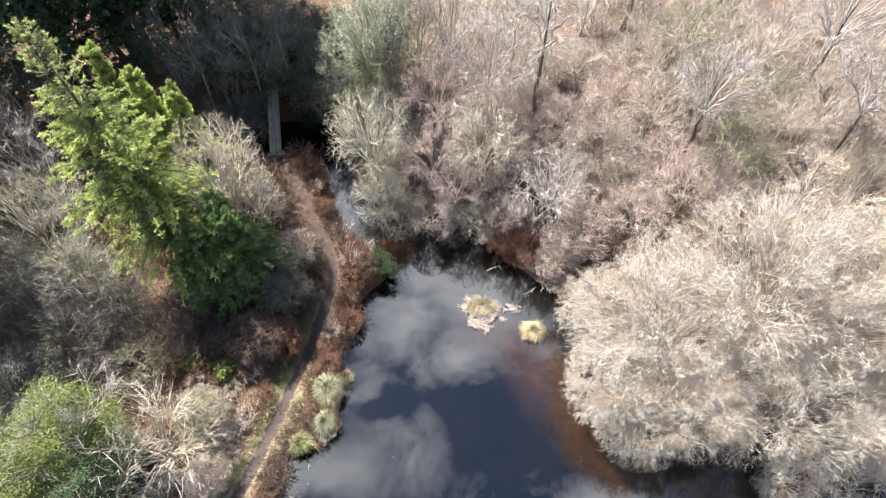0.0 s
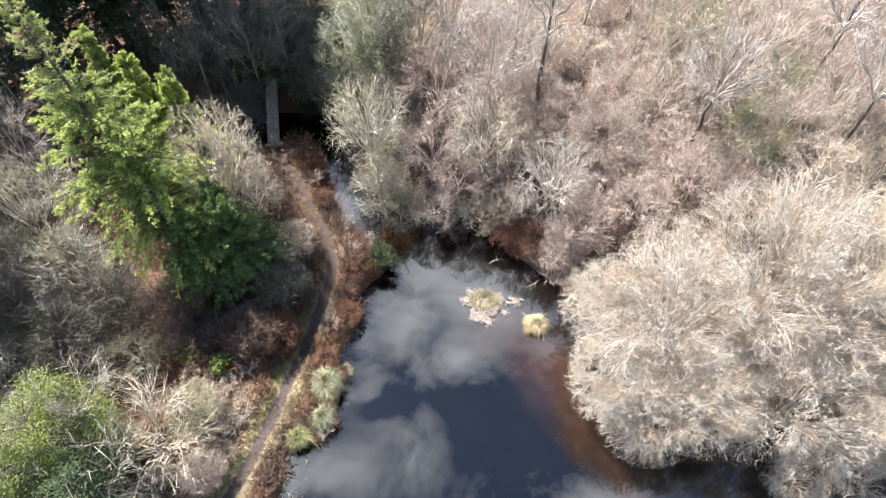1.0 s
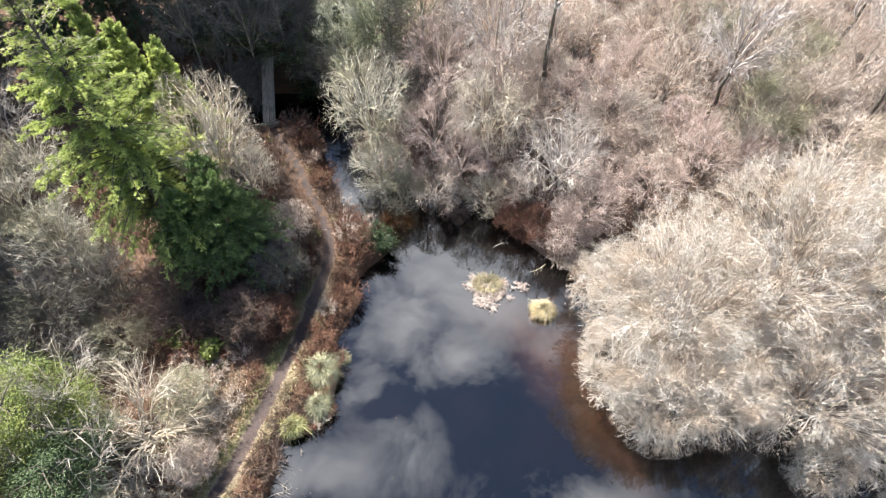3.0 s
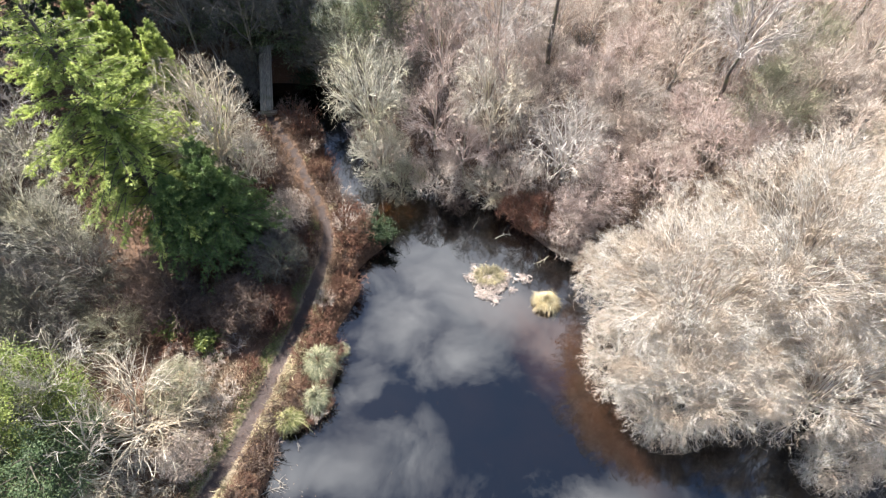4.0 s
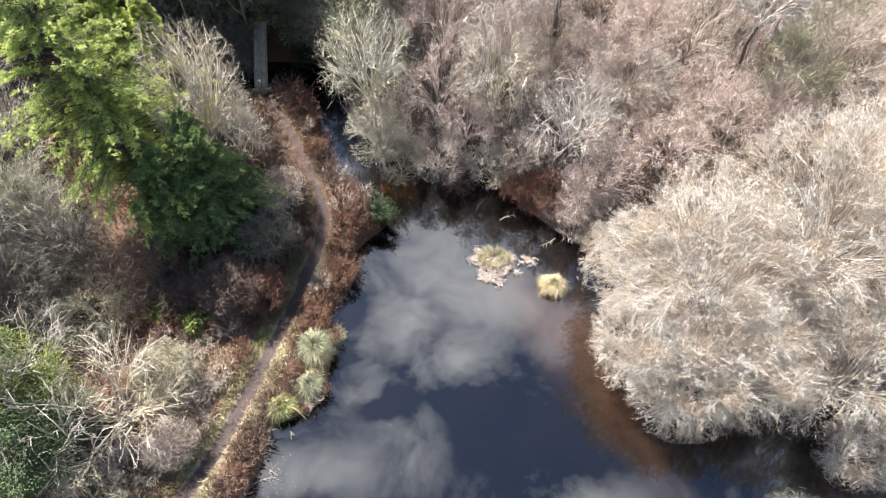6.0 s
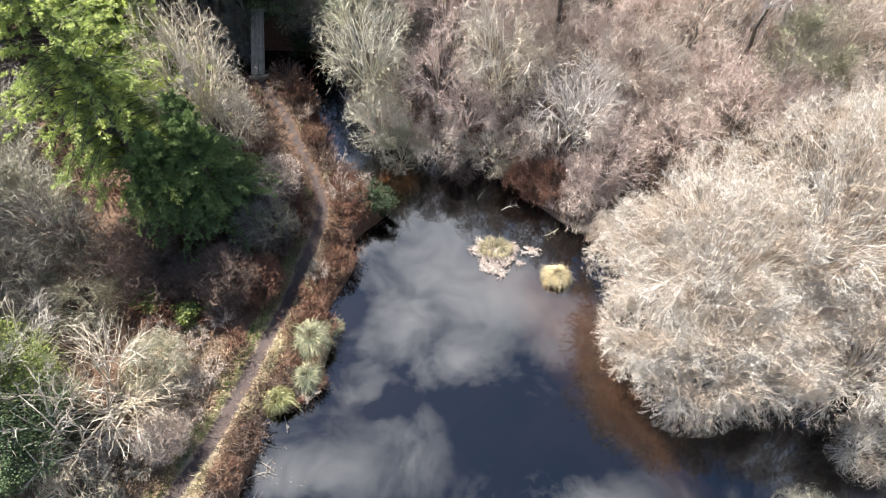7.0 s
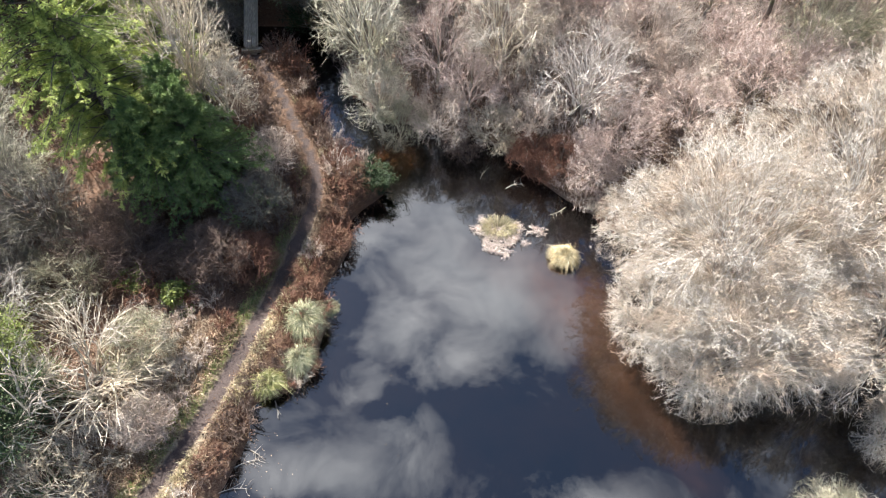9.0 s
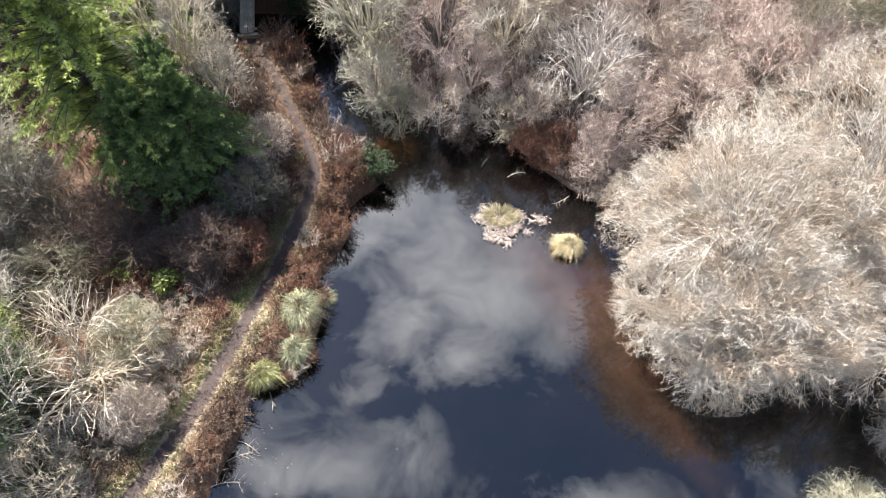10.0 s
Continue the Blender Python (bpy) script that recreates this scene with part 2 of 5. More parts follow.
def water_material():
    """Peat-brown pond water: a dim brown body under a mirror surface, rust-coloured where it is shallow."""
    m, n, l, b = material("pond_water")
    pos = position(n)
    deep = ramp_node(n, l, noise_node(n, l, pos, 0.25, 4, 0.6), [(0.35, (0.0015, 0.0015, 0.0015)), (0.7, (0.004, 0.0027, 0.002))])
    shoal = ramp_node(n, l, noise_node(n, l, pos, 0.5, 4, 0.6), [(0.35, (0.018, 0.0095, 0.006)), (0.7, (0.034, 0.0165, 0.0098))])
    sx = n.new("ShaderNodeSeparateXYZ")
    l.new(pos, sx.inputs[0])
    reach = math_node(n, l, "ADD", math_node(n, l, "MULTIPLY", sx.outputs[0], 0.772), math_node(n, l, "MULTIPLY", sx.outputs[1], 0.636))
    reach = math_node(n, l, "ADD", reach, math_node(n, l, "MULTIPLY", noise_node(n, l, pos, 0.45, 3), 2.0))
    shelf = math_node(n, l, "MULTIPLY", math_node(n, l, "SUBTRACT", reach, 12.2), 0.40, True)
    shelf = math_node(n, l, "MULTIPLY", shelf, math_node(n, l, "MULTIPLY", math_node(n, l, "SUBTRACT", 11.8, sx.outputs[0]), 0.5, True))
    shelf = math_node(n, l, "MULTIPLY", shelf, math_node(n, l, "MULTIPLY", math_node(n, l, "SUBTRACT", 18.2, reach), 0.4, True))
    south = math_node(n, l, "MULTIPLY", math_node(n, l, "SUBTRACT", 18.8, sx.outputs[1]), 0.35, True)
    murk = mix_node(n, l, math_node(n, l, "MULTIPLY", shelf, south), deep, shoal)
    dist = n.new("ShaderNodeVectorMath")
    dist.operation = "DISTANCE"
    l.new(pos, dist.inputs[0])
    dist.inputs[1].default_value = (-3.0, 24.0, 0.0)
    rust = math_node(n, l, "SUBTRACT", 0.8, math_node(n, l, "MULTIPLY", dist.outputs["Value"], 0.5))
    rust = math_node(n, l, "MULTIPLY", rust, math_node(n, l, "ADD", noise_node(n, l, pos, 1.1, 4), 0.3), True)
    body = mix_node(n, l, rust, murk, (0.115, 0.043, 0.011))
    diff = n.new("ShaderNodeBsdfDiffuse")
    l.new(body, diff.inputs[0])
    gloss = n.new("ShaderNodeBsdfGlossy")
    gloss.inputs["Roughness"].default_value = 0.015
    gloss.inputs["Color"].default_value = (1, 1, 1, 1)
    fr = n.new("ShaderNodeFresnel")
    fr.inputs["IOR"].default_value = 1.33
    fac = math_node(n, l, "ADD", math_node(n, l, "MULTIPLY", fr.outputs[0], 2.6), 0.06, True)
    bp = n.new("ShaderNodeBump")
    bp.inputs["Strength"].default_value, bp.inputs["Distance"].default_value = 0.05, 0.01
    l.new(noise_node(n, l, pos, 1.8, 3), bp.inputs["Height"])
    l.new(bp.outputs[0], gloss.inputs["Normal"])
    mx = n.new("ShaderNodeMixShader")
    l.new(fac, mx.inputs[0])
    l.new(diff.outputs[0], mx.inputs[1])
    l.new(gloss.outputs[0], mx.inputs[2])
    l.new(mx.outputs[0], n["Material Output"].inputs[0])
    return m


def wood_material():
    m, n, l, b = material("weathered_boards")
    pos = position(n)
    mp = n.new("ShaderNodeMapping")
    mp.inputs["Scale"].default_value = (22, 1.6, 22)
    l.new(pos, mp.inputs[0])
    g = noise_node(n, l, mp.outputs[0], 1.0, 6, 0.65)
    base = ramp_node(n, l, g, [(0.3, (0.10, 0.088, 0.075)), (0.55, (0.25, 0.225, 0.19)), (0.75, (0.40, 0.37, 0.32))])
    rnd = n.new("ShaderNodeObjectInfo").outputs["Random"]
    base = mix_node(n, l, 0.6, base, ramp_node(n, l, rnd, [(0.0, (0.6, 0.58, 0.55)), (1.0, (1.25, 1.22, 1.15))]), "MULTIPLY")
    stain = ramp_node(n, l, noise_node(n, l, pos, 1.3, 4), [(0.5, (0, 0, 0)), (0.72, (0.6, 0.6, 0.6))])
    base = mix_node(n, l, stain, base, (0.10, 0.105, 0.06))
    l.new(base, b.inputs["Base Color"])
    b.inputs["Roughness"].default_value = 0.85
    bump(n, l, b, g, 0.5, 0.01)
    return m


GROUND, WATER, BOARDS = ground_material(), water_material(), wood_material()
STONE = bark_material("grey_stone", (0.42, 0.40, 0.37), (0.26, 0.25, 0.23), (0.2, 0.2, 0.13))

# ---------------------------------------------------------------- mesh tools
RNG = np.random.default_rng(7)


def tri_mesh(name, verts, tris, smooth=False):
    me = bpy.data.meshes.new(name)
    verts, tris = np.asarray(verts, dtype=np.float32), np.asarray(tris, dtype=np.int32)
    me.vertices.add(len(verts))
    me.vertices.foreach_set("co", verts.ravel())
    me.loops.add(len(tris) * 3)
    me.loops.foreach_set("vertex_index", tris.ravel())
    me.polygons.add(len(tris))
    me.polygons.foreach_set("loop_start", np.arange(0, len(tris) * 3, 3, dtype=np.int32))
    if smooth:
        me.polygons.foreach_set("use_smooth", np.ones(len(tris), dtype=bool))
    me.update(calc_edges=True)
    return me


def unit(v):
    return v / (np.linalg.norm(v, axis=-1, keepdims=True) + 1e-9)


def tubes(pts, rad, sides=3):
    """Tapered closed-ended stems: pts (n, k, 3), rad (n, k); the last ring closes in a tip."""
    n, k, _ = pts.shape
    tan = unit(np.gradient(pts, axis=1))
    ref = np.where(np.abs(tan[..., 2:3]) > 0.9, np.array([1.0, 0, 0]), np.array([0, 0, 1.0]))
    u = unit(np.cross(tan, ref))
    v = np.cross(tan, u)
    a = np.arange(sides) * 2 * np.pi / sides
    ring = pts[:, :-1, None] + rad[:, :-1, None, None] * (np.cos(a)[:, None] * u[:, :-1, None] + np.sin(a)[:, None] * v[:, :-1, None])
    per = (k - 1) * sides + 1
    verts = np.concatenate([ring.reshape(n, -1, 3), pts[:, -1:]], axis=1).reshape(-1, 3)
    t = []
    for j in range(k - 2):
        for s in range(sides):
            p, q = j * sides + s, j * sides + (s + 1) % sides
            t += [(p, q, q + sides), (p, q + sides, p + sides)]
    for s in range(sides):
        t.append(((k - 2) * sides + s, (k - 2) * sides + (s + 1) % sides, per - 1))
    t = np.array(t)
    return verts, (t[None] + (np.arange(n) * per)[:, None, None]).reshape(-1, 3)


def slivers(pts, half, rng):
    """Fine twigs and blades as narrow tapering strips: pts (n, k, 3), half widths (n, 1), each strip turned at random."""
    n, k, _ = pts.shape
    tan = unit(pts[:, -1] - pts[:, 0])
    side = unit(np.cross(tan, rng.normal(size=(n, 3))))
    w = half[:, :, None] * np.linspace(1, 0.35, k)[None, :-1, None] * side[:, None]
    verts = np.concatenate([np.stack([pts[:, :-1] - w, pts[:, :-1] + w], 2).reshape(n, -1, 3), pts[:, -1:]], 1)
    t = []
    for j in range(k - 2):
        t += [(2 * j, 2 * j + 1, 2 * j + 3), (2 * j, 2 * j + 3, 2 * j + 2)]
    t.append((2 * k - 4, 2 * k - 3, 2 * k - 2))
    return verts.reshape(-1, 3), (np.array(t)[None] + (np.arange(n) * (2 * k - 1))[:, None, None]).reshape(-1, 3)


def leaves(at, size, rng, flat=0.5, ratio=0.55, along=None):
    """Folded pointed leaves, two triangles each, at the given places."""
    n = len(at)
    nrm = unit(rng.normal(size=(n, 3)) * (1 - flat) + np.array([0, 0, flat]))
    d = rng.normal(size=(n, 3)) if along is None else along + rng.normal(size=(n, 3)) * 0.4
    d = unit(d - nrm * (d * nrm).sum(1, keepdims=True))
    w = np.cross(nrm, d)
    s = (size * rng.uniform(0.6, 1.3, n))[:, None]
    verts = np.stack([at - d * s * 0.5, at + w * s * ratio * 0.5 + nrm * s * 0.12, at + d * s * 0.5, at - w * s * ratio * 0.5 + nrm * s * 0.12], 1)
    tris = np.array([(0, 1, 2), (0, 2, 3)])[None] + (np.arange(n) * 4)[:, None, None]
    return verts.reshape(-1, 3), tris.reshape(-1, 3)


def joined(pieces):
    vs, ts, o = [], [], 0
    for v, t in pieces:
        vs.append(v)
        ts.append(t + o)
        o += len(v)
    return np.concatenate(vs), np.concatenate(ts)


def part(name, me, mat, parent, label=""):
    ob = new(name, me)
    ob.data.materials.append(mat)
    ob.parent = parent
    return tagged(ob, label)


def bezier(a, c, b, k):
    t = np.linspace(0, 1, k)[None, :, None]
    return (1 - t) ** 2 * a[:, None] + 2 * t * (1 - t) * c[:, None] + t ** 2 * b[:, None]


def lattice(x, y, scale, seed):
    """Smooth value noise in 0..1."""
    x, y = np.asarray(x) * scale + seed * 17.3, np.asarray(y) * scale - seed * 9.1
    i, j = np.floor(x), np.floor(y)
    fx, fy = x - i, y - j
    fx, fy = fx * fx * (3 - 2 * fx), fy * fy * (3 - 2 * fy)

    def h(a, b):
        s = np.sin(a * 127.1 + b * 311.7 + seed * 74.7) * 43758.5453
        return s - np.floor(s)
    return (h(i, j) * (1 - fx) + h(i + 1, j) * fx) * (1 - fy) + (h(i, j + 1) * (1 - fx) + h(i + 1, j + 1) * fx) * fy


# ---------------------------------------------------------------- lie of the land
POND_WEST = [(-13, -32), (-10.6, -2), (-9.5, 4.6), (-8.6, 7.8), (-8.7, 9.2), (-7.3, 9.9), (-6.2, 10.7), (-6.1, 12.2), (-5.9, 13.5), (-6.4, 14.9),
             (-5.6, 16.8), (-5.2, 18.0), (-5.6, 19.0), (-4.9, 20.2), (-3.8, 21.4), (-4.1, 22.4), (-5.4, 23.3), (-6.6, 24.4), (-7.6, 26.2), (-8.5, 28.6), (-9.2, 30.6), (-11, 31.3), (-16, 31.0), (-23, 31.5)]
POND_EAST = [(-23, 35), (-16, 36.0), (-11, 36.2), (-8.2, 35.0), (-6.7, 31.2), (-5.3, 28.4), (-3.8, 27.2), (-1.6, 26.6), (0.8, 26.2), (2.8, 25.1), (4.2, 23.4),
             (6.3, 21.2), (8.8, 19.2), (11, 16.5), (12.5, 13.8), (14, 12.2), (17, 11.4), (21, 10.8), (24.5, 9.8), (24, 7), (20.5, 5.0), (18.5, 1.5), (19, -10), (20, -32)]
TRACK = [(-13.0, 3.0), (-11.4, 6.2), (-10.4, 8.6), (-9.9, 10.1), (-9.3, 11.7), (-8.8, 13.5), (-8.2, 15.7), (-7.8, 17.6), (-7.3, 19.6), (-7.3, 21.5), (-7.9, 23.1), (-8.8, 24.8), (-9.9, 26.9), (-10.8, 28.2), (-11.7, 29.5), (-12.0, 30.4)]


def rounded(points, closed, per=5):
    p = np.array(points, float)
    n = len(p)
    out = []
    for i in range(n if closed else n - 1):
        a, b, c, d = (p[(i + o) % n] if closed else p[min(max(i + o, 0), n - 1)] for o in (-1, 0, 1, 2))
        for s in np.arange(per) / per:
            out.append(0.5 * (2 * b + (c - a) * s + (2 * a - 5 * b + 4 * c - d) * s * s + (3 * b - a - 3 * c + d) * s ** 3))
    return np.array(out if closed else out + [p[-1]])


SHORE, PATH_LINE = rounded(POND_WEST + POND_EAST, True), rounded(TRACK, False)


def segment_distance(x, y, line, closed):
    x, y = np.asarray(x, float), np.asarray(y, float)
    best = np.full(x.shape, 1e9)
    m = len(line)
    for i in range(m if closed else m - 1):
        (ax, ay), (bx, by) = line[i], line[(i + 1) % m]
        ux, uy = bx - ax, by - ay
        s = np.clip(((x - ax) * ux + (y - ay) * uy) / (ux * ux + uy * uy + 1e-9), 0, 1)
        best = np.minimum(best, np.hypot(x - ax - s * ux, y - ay - s * uy))
    return best


def in_pond(x, y):
    x, y = np.asarray(x, float), np.asarray(y, float)
    hit = np.zeros(x.shape, bool)
    m = len(SHORE)
    for i in range(m):
        (ax, ay), (bx, by) = SHORE[i], SHORE[(i + 1) % m]
        hit ^= ((ay > y) != (by > y)) & (x < (bx - ax) * (y - ay) / (by - ay + 1e-12) + ax)
    return hit


def shore_distance(x, y):
    d = segment_distance(x, y, SHORE, True)
    return np.where(in_pond(x, y), -d, d)


def step(a, b, v):
    t = np.clip((np.asarray(v, float) - a) / (b - a), 0, 1)
    return t * t * (3 - 2 * t)


def hill_share(x, y):
    """1 on the wooded slope beyond the pond, 0 on the bank with the path."""
    x, y = np.asarray(x, float), np.asarray(y, float)
    edge = -2.0 - 6.0 * step(21, 31, y)
    return step(-1.2, 1.2, x - edge)


def height(x, y, d=None):
    x, y = np.asarray(x, float), np.asarray(y, float)
    d = shore_distance(x, y) if d is None else d
    out = np.maximum(d, 0)
    bank = (0.85 + 2.2 * step(17, 31, y)) * (1 - np.exp(-out / 0.7)) + 0.35 * step(3, 12, out)
    slope = 6.4 * (1 - np.exp(-out / 5.2)) + 0.03 * np.minimum(out, 60)
    slope = slope * (0.28 + 0.72 * np.maximum(step(16, 24, y), step(9, 4, x)))
    w = hill_share(x, y)
    h = bank * (1 - w) + slope * w
    h = h + (lattice(x, y, 0.5, 1) - 0.5) * 0.35 * step(0.3, 3, out) + (lattice(x, y, 1.9, 2) - 0.5) * 0.14 * step(0.1, 1, out)
    dig = np.exp(-(segment_distance(x, y, PATH_LINE, False) / 0.55) ** 2) * 0.12
    return np.where(d < 0, -0.7 * (1 - np.exp(np.minimum(d, 0) / 0.6)), h + 0.03 - dig * step(0.5, 1.2, out))


def ground_z(x, y):
    return float(height(np.array([x]), np.array([y]))[0])


def spread(lo, mid0, mid1, hi, fine_step, n):
    far = np.geomspace(1, 1 + hi - mid1, n)[1:] - 1 + mid1
    near = mid0 - (np.geomspace(1, 1 + mid0 - lo, n)[1:] - 1)
    return np.concatenate([near[::-1], np.arange(mid0, mid1 + 1e-6, fine_step), far])


def build_ground():
    xs, ys = spread(-2500, -34, 34, 2500, 0.36, 22), spread(-2500, 0, 50, 2500, 0.36, 22)
    gx, gy = np.meshgrid(xs, ys)
    x, y = gx.ravel(), gy.ravel()
    d = shore_distance(x, y)
    z = height(x, y, d)
    nx, ny = len(xs), len(ys)
    i = (np.arange(ny - 1)[:, None] * nx + np.arange(nx - 1)[None]).ravel()
    tris = np.concatenate([np.stack([i, i + 1, i + nx + 1], 1), np.stack([i, i + nx + 1, i + nx], 1)])
    me = tri_mesh("ground", np.stack([x, y, z], 1), tris, True)
    pd = segment_distance(x, y, PATH_LINE, False)
    masks = {"path": 1 - step(0.16, 0.5, pd + 0.12 * step(20, 24, y)),
             "verge": np.maximum((1 - step(0.5, 1.1, pd)) * (1 - 0.92 * step(17, 22, y)), step(13.5, 10.5, y) * step(-15, -12.5, x) * step(2.0, 3.0, d)) * (1 - hill_share(x, y)),
             "hill": hill_share(x, y)}
    for key, val in masks.items():
        me.attributes.new(key, "FLOAT", "POINT").data.foreach_set("value", val.astype(np.float32))
    ob = new("ground", me)
    me.materials.append(GROUND)
    tagged(ob, "woodland floor of brown leaf litter with a trodden earth path", "ground", kind="structure")


def build_water():
    me = tri_mesh("water", [(-24.5, -33, 0), (26, -33, 0), (26, 37, 0), (-24.5, 37, 0)], [(0, 1, 2), (0, 2, 3)])
    ob = new("water", me)
    me.materials.append(WATER)
    tagged(ob, "still peat-brown pond water mirroring broken cloud", "water", kind="structure")


build_ground()
build_water()

# ---------------------------------------------------------------- trees


def thing(name, x, y, z, label, category, group=""):
    ob = new(name)
    ob.location = (x, y, z)
    ob.empty_display_size = 0.3
    return tagged(ob, label, category, group)


def lumpy(d, rng):
    """Uneven radius factor for directions d, so that no crown is a ball."""
    f = np.ones(len(d))
    for _ in range(5):
        k, ph = rng.normal(size=3) * 2.6, rng.uniform(0, 6.28)
        f += 0.075 * np.sin(d @ k + ph)
    return f


def bare_tree(x, y, tall, wide, tone, label, seed, deep=None, low=0.3, lean=(0, 0), nb=110, tw=8, sp=3, limbs=7, trunk=0.13, up=0.35,
              twig=0.9, thick=1.0, name="bare_tree", category="tree", group="bare trees of the wood", bark=None, z=None, stems=1, shell=0.5, rise=0.25, stout=1.0, loose=1.0):
    """A leafless tree: limbs fan out from the trunk, branches leave the limbs and fine twigs the branches, each setting off
    along its parent and bending outwards. tall: height of the top over the ground; wide, deep: crown radii;
    low: where the crown begins, as a share of the height; loose: how far twigs stray from their branch."""
    rng = np.random.default_rng(seed)
    deep = deep or wide
    z = ground_z(x, y) - 0.08 if z is None else z
    root = thing(name, x, y, z, label, category, group)
    bark = bark or BARK_PALE
    lo = tall * low
    mid = np.array([lean[0], lean[1], (tall + lo) / 2])
    axes = np.array([wide, deep, (tall - lo) / 2])
    fork = np.array([lean[0] * 0.35, lean[1] * 0.35, lo * 0.9 + 0.1 * tall])
    trunks = []
    for s in range(stems):
        foot = np.array([rng.uniform(-.5, .5), rng.uniform(-.5, .5), 0]) * (0.3 * wide if stems > 1 else 0.0)
        top = mid + (np.array([*rng.uniform(-.4, .4, 2), rng.uniform(-.1, .4)]) if stems > 1 else np.array([0, 0, 0.7])) * axes
        ctl = foot * 0.6 + fork * 0.6 + rng.normal(size=3) * 0.12 * np.array([1, 1, 0.3])
        p = bezier(foot[None], ctl[None], top[None], 9)
        p[:, 1:-1] += rng.normal(size=(1, 7, 3)) * 0.05
        r = (trunk * np.linspace(1, 0.16, 9) ** 1.1)[None]
        r[0, 0] *= 1.35
        v, t = tubes(p, r, 7)
        part("trunk", tri_mesh("trunk", v, t, True), bark, root)
        trunks.append(p[0])
    tp = np.concatenate(trunks)
    tp = tp[tp[:, 2] > lo * 0.5]
    # limbs, evenly spread round the crown
    i = np.arange(limbs)
    turn = i * 2.39996 + rng.uniform(0, 6.28) + rng.normal(0, 0.25, limbs)
    zc = np.clip(-0.15 + 1.1 * (i + 0.5) / limbs + rng.normal(0, 0.1, limbs), -0.3, 0.96)
    d = np.stack([np.cos(turn) * np.sqrt(1 - zc ** 2), np.sin(turn) * np.sqrt(1 - zc ** 2), zc], 1)
    ends = mid + d * axes * rng.uniform(0.66, 0.9, (limbs, 1))
    low_src = np.clip(fork[2] + (ends[:, 2] - fork[2]) * 0.25 - 0.3 * np.linalg.norm(ends[:, :2] - fork[:2], axis=1), lo * 0.6 + 0.1, None)
    want = np.concatenate([ends[:, :2] * 0.25, low_src[:, None]], 1)
    src = tp[[int(np.argmin(np.linalg.norm(tp - e, axis=1) + rng.uniform(0, .3, len(tp)))) for e in want]]
    ln = np.linalg.norm(ends - src, axis=1, keepdims=True)
    ctl = (src + ends) / 2 + np.array([0, 0, 0.16]) * ln + rng.normal(size=(limbs, 3)) * 0.06 * ln
    lp = bezier(src, ctl, ends, 10)
    lp[:, 1:-1] += rng.normal(size=(limbs, 8, 3)) * 0.016 * ln[:, None]
    for k in range(limbs):
        v, t = tubes(lp[k:k + 1], (np.maximum(trunk * 0.40 * np.linspace(1, 0.16, 10), 0.012))[None], 5)
        part("limb", tri_mesh("limb", v, t, True), TWIG[tone], root)
    # branches: off the limb that points their way, bending out to the shell
    db = unit(rng.normal(size=(nb, 3)) + np.array([0, 0, rise]))
    ends = mid + db * axes * (lumpy(db, rng) * rng.uniform(shell, 1.0, nb) ** 0.6)[:, None]
    who = np.argmax(db @ d.T + rng.uniform(0, 0.4, (nb, limbs)), axis=1)
    s = rng.uniform(0.12, 0.88, nb) * 9
    j = s.astype(int)
    f = (s - j)[:, None]
    src = lp[who, j] * (1 - f) + lp[who, j + 1] * f
    head = unit(lp[who, j + 1] - lp[who, j])
    ln = np.linalg.norm(ends - src, axis=1, keepdims=True)
    ctl = src + (head * 0.35 + unit(ends - src) * 0.2 + rng.normal(size=(nb, 3)) * 0.07 + np.array([0, 0, up * 0.12])) * ln
    bp = bezier(src, ctl, ends, 6)
    bp[:, 1:-1] += rng.normal(size=(nb, 4, 3)) * 0.012 * ln[:, None]
    br = 0.0105 * stout * np.linspace(1, 0.3, 6)[None] * (0.5 + 0.25 * ln)
    pieces_b = [tubes(bp[:, [0, 1, 3, 5]], np.minimum(br, trunk * 0.3)[:, [0, 1, 3, 5]], 3)]

    # branchlets fork off the branches
    nf = nb * 2
    who = np.repeat(np.arange(nb), 2)
    s = rng.uniform(0.25, 0.8, nf) * 5
    j = s.astype(int)
    f = (s - j)[:, None]
    at = bp[who, j] * (1 - f) + bp[who, j + 1] * f
    along = unit(bp[who, j + 1] - bp[who, j])
    span = ln[who] * (1 - s / 5)[:, None] * rng.uniform(0.45, 0.85, (nf, 1))
    tip = at + unit(along + rng.normal(size=(nf, 3)) * 0.42 + np.array([0, 0, up * 0.3])) * span
    fp = bezier(at, at + along * span * 0.35 + (tip - at) * 0.15, tip, 6)
    pieces_b.append(slivers(fp[:, [0, 1, 3, 5]], 0.0075 * stout * (0.5 + 0.25 * ln[who]), rng))
    bp = np.concatenate([bp, fp])

    def inside(p):
        # no tip far outside the crown's outline
        q = np.linalg.norm((p - mid) / axes, axis=1, keepdims=True) / 1.08
        return mid + (p - mid) / np.maximum(q, 1) ** 0.8

    # twigs along the branches
    n = nb * tw
    who = np.concatenate([np.repeat(np.arange(nb), tw - 2 * (tw // 3)), np.repeat(np.arange(nb, 3 * nb), tw // 3)])
    s = rng.uniform(0.15, 1.0, n) * 4.999
    j = s.astype(int)
    f = (s - j)[:, None]
    at = bp[who, j] * (1 - f) + bp[who, j + 1] * f
    along = unit(bp[who, j + 1] - bp[who, j])
    out = unit((at - mid) / axes)
    dirn = unit(along * 0.7 + out * 0.45 + rng.normal(size=(n, 3)) * 0.5 * loose + np.array([0, 0, up * 0.8]))
    ln = twig * rng.uniform(0.45, 1.25, (n, 1))
    tipp = inside(at + dirn * ln)
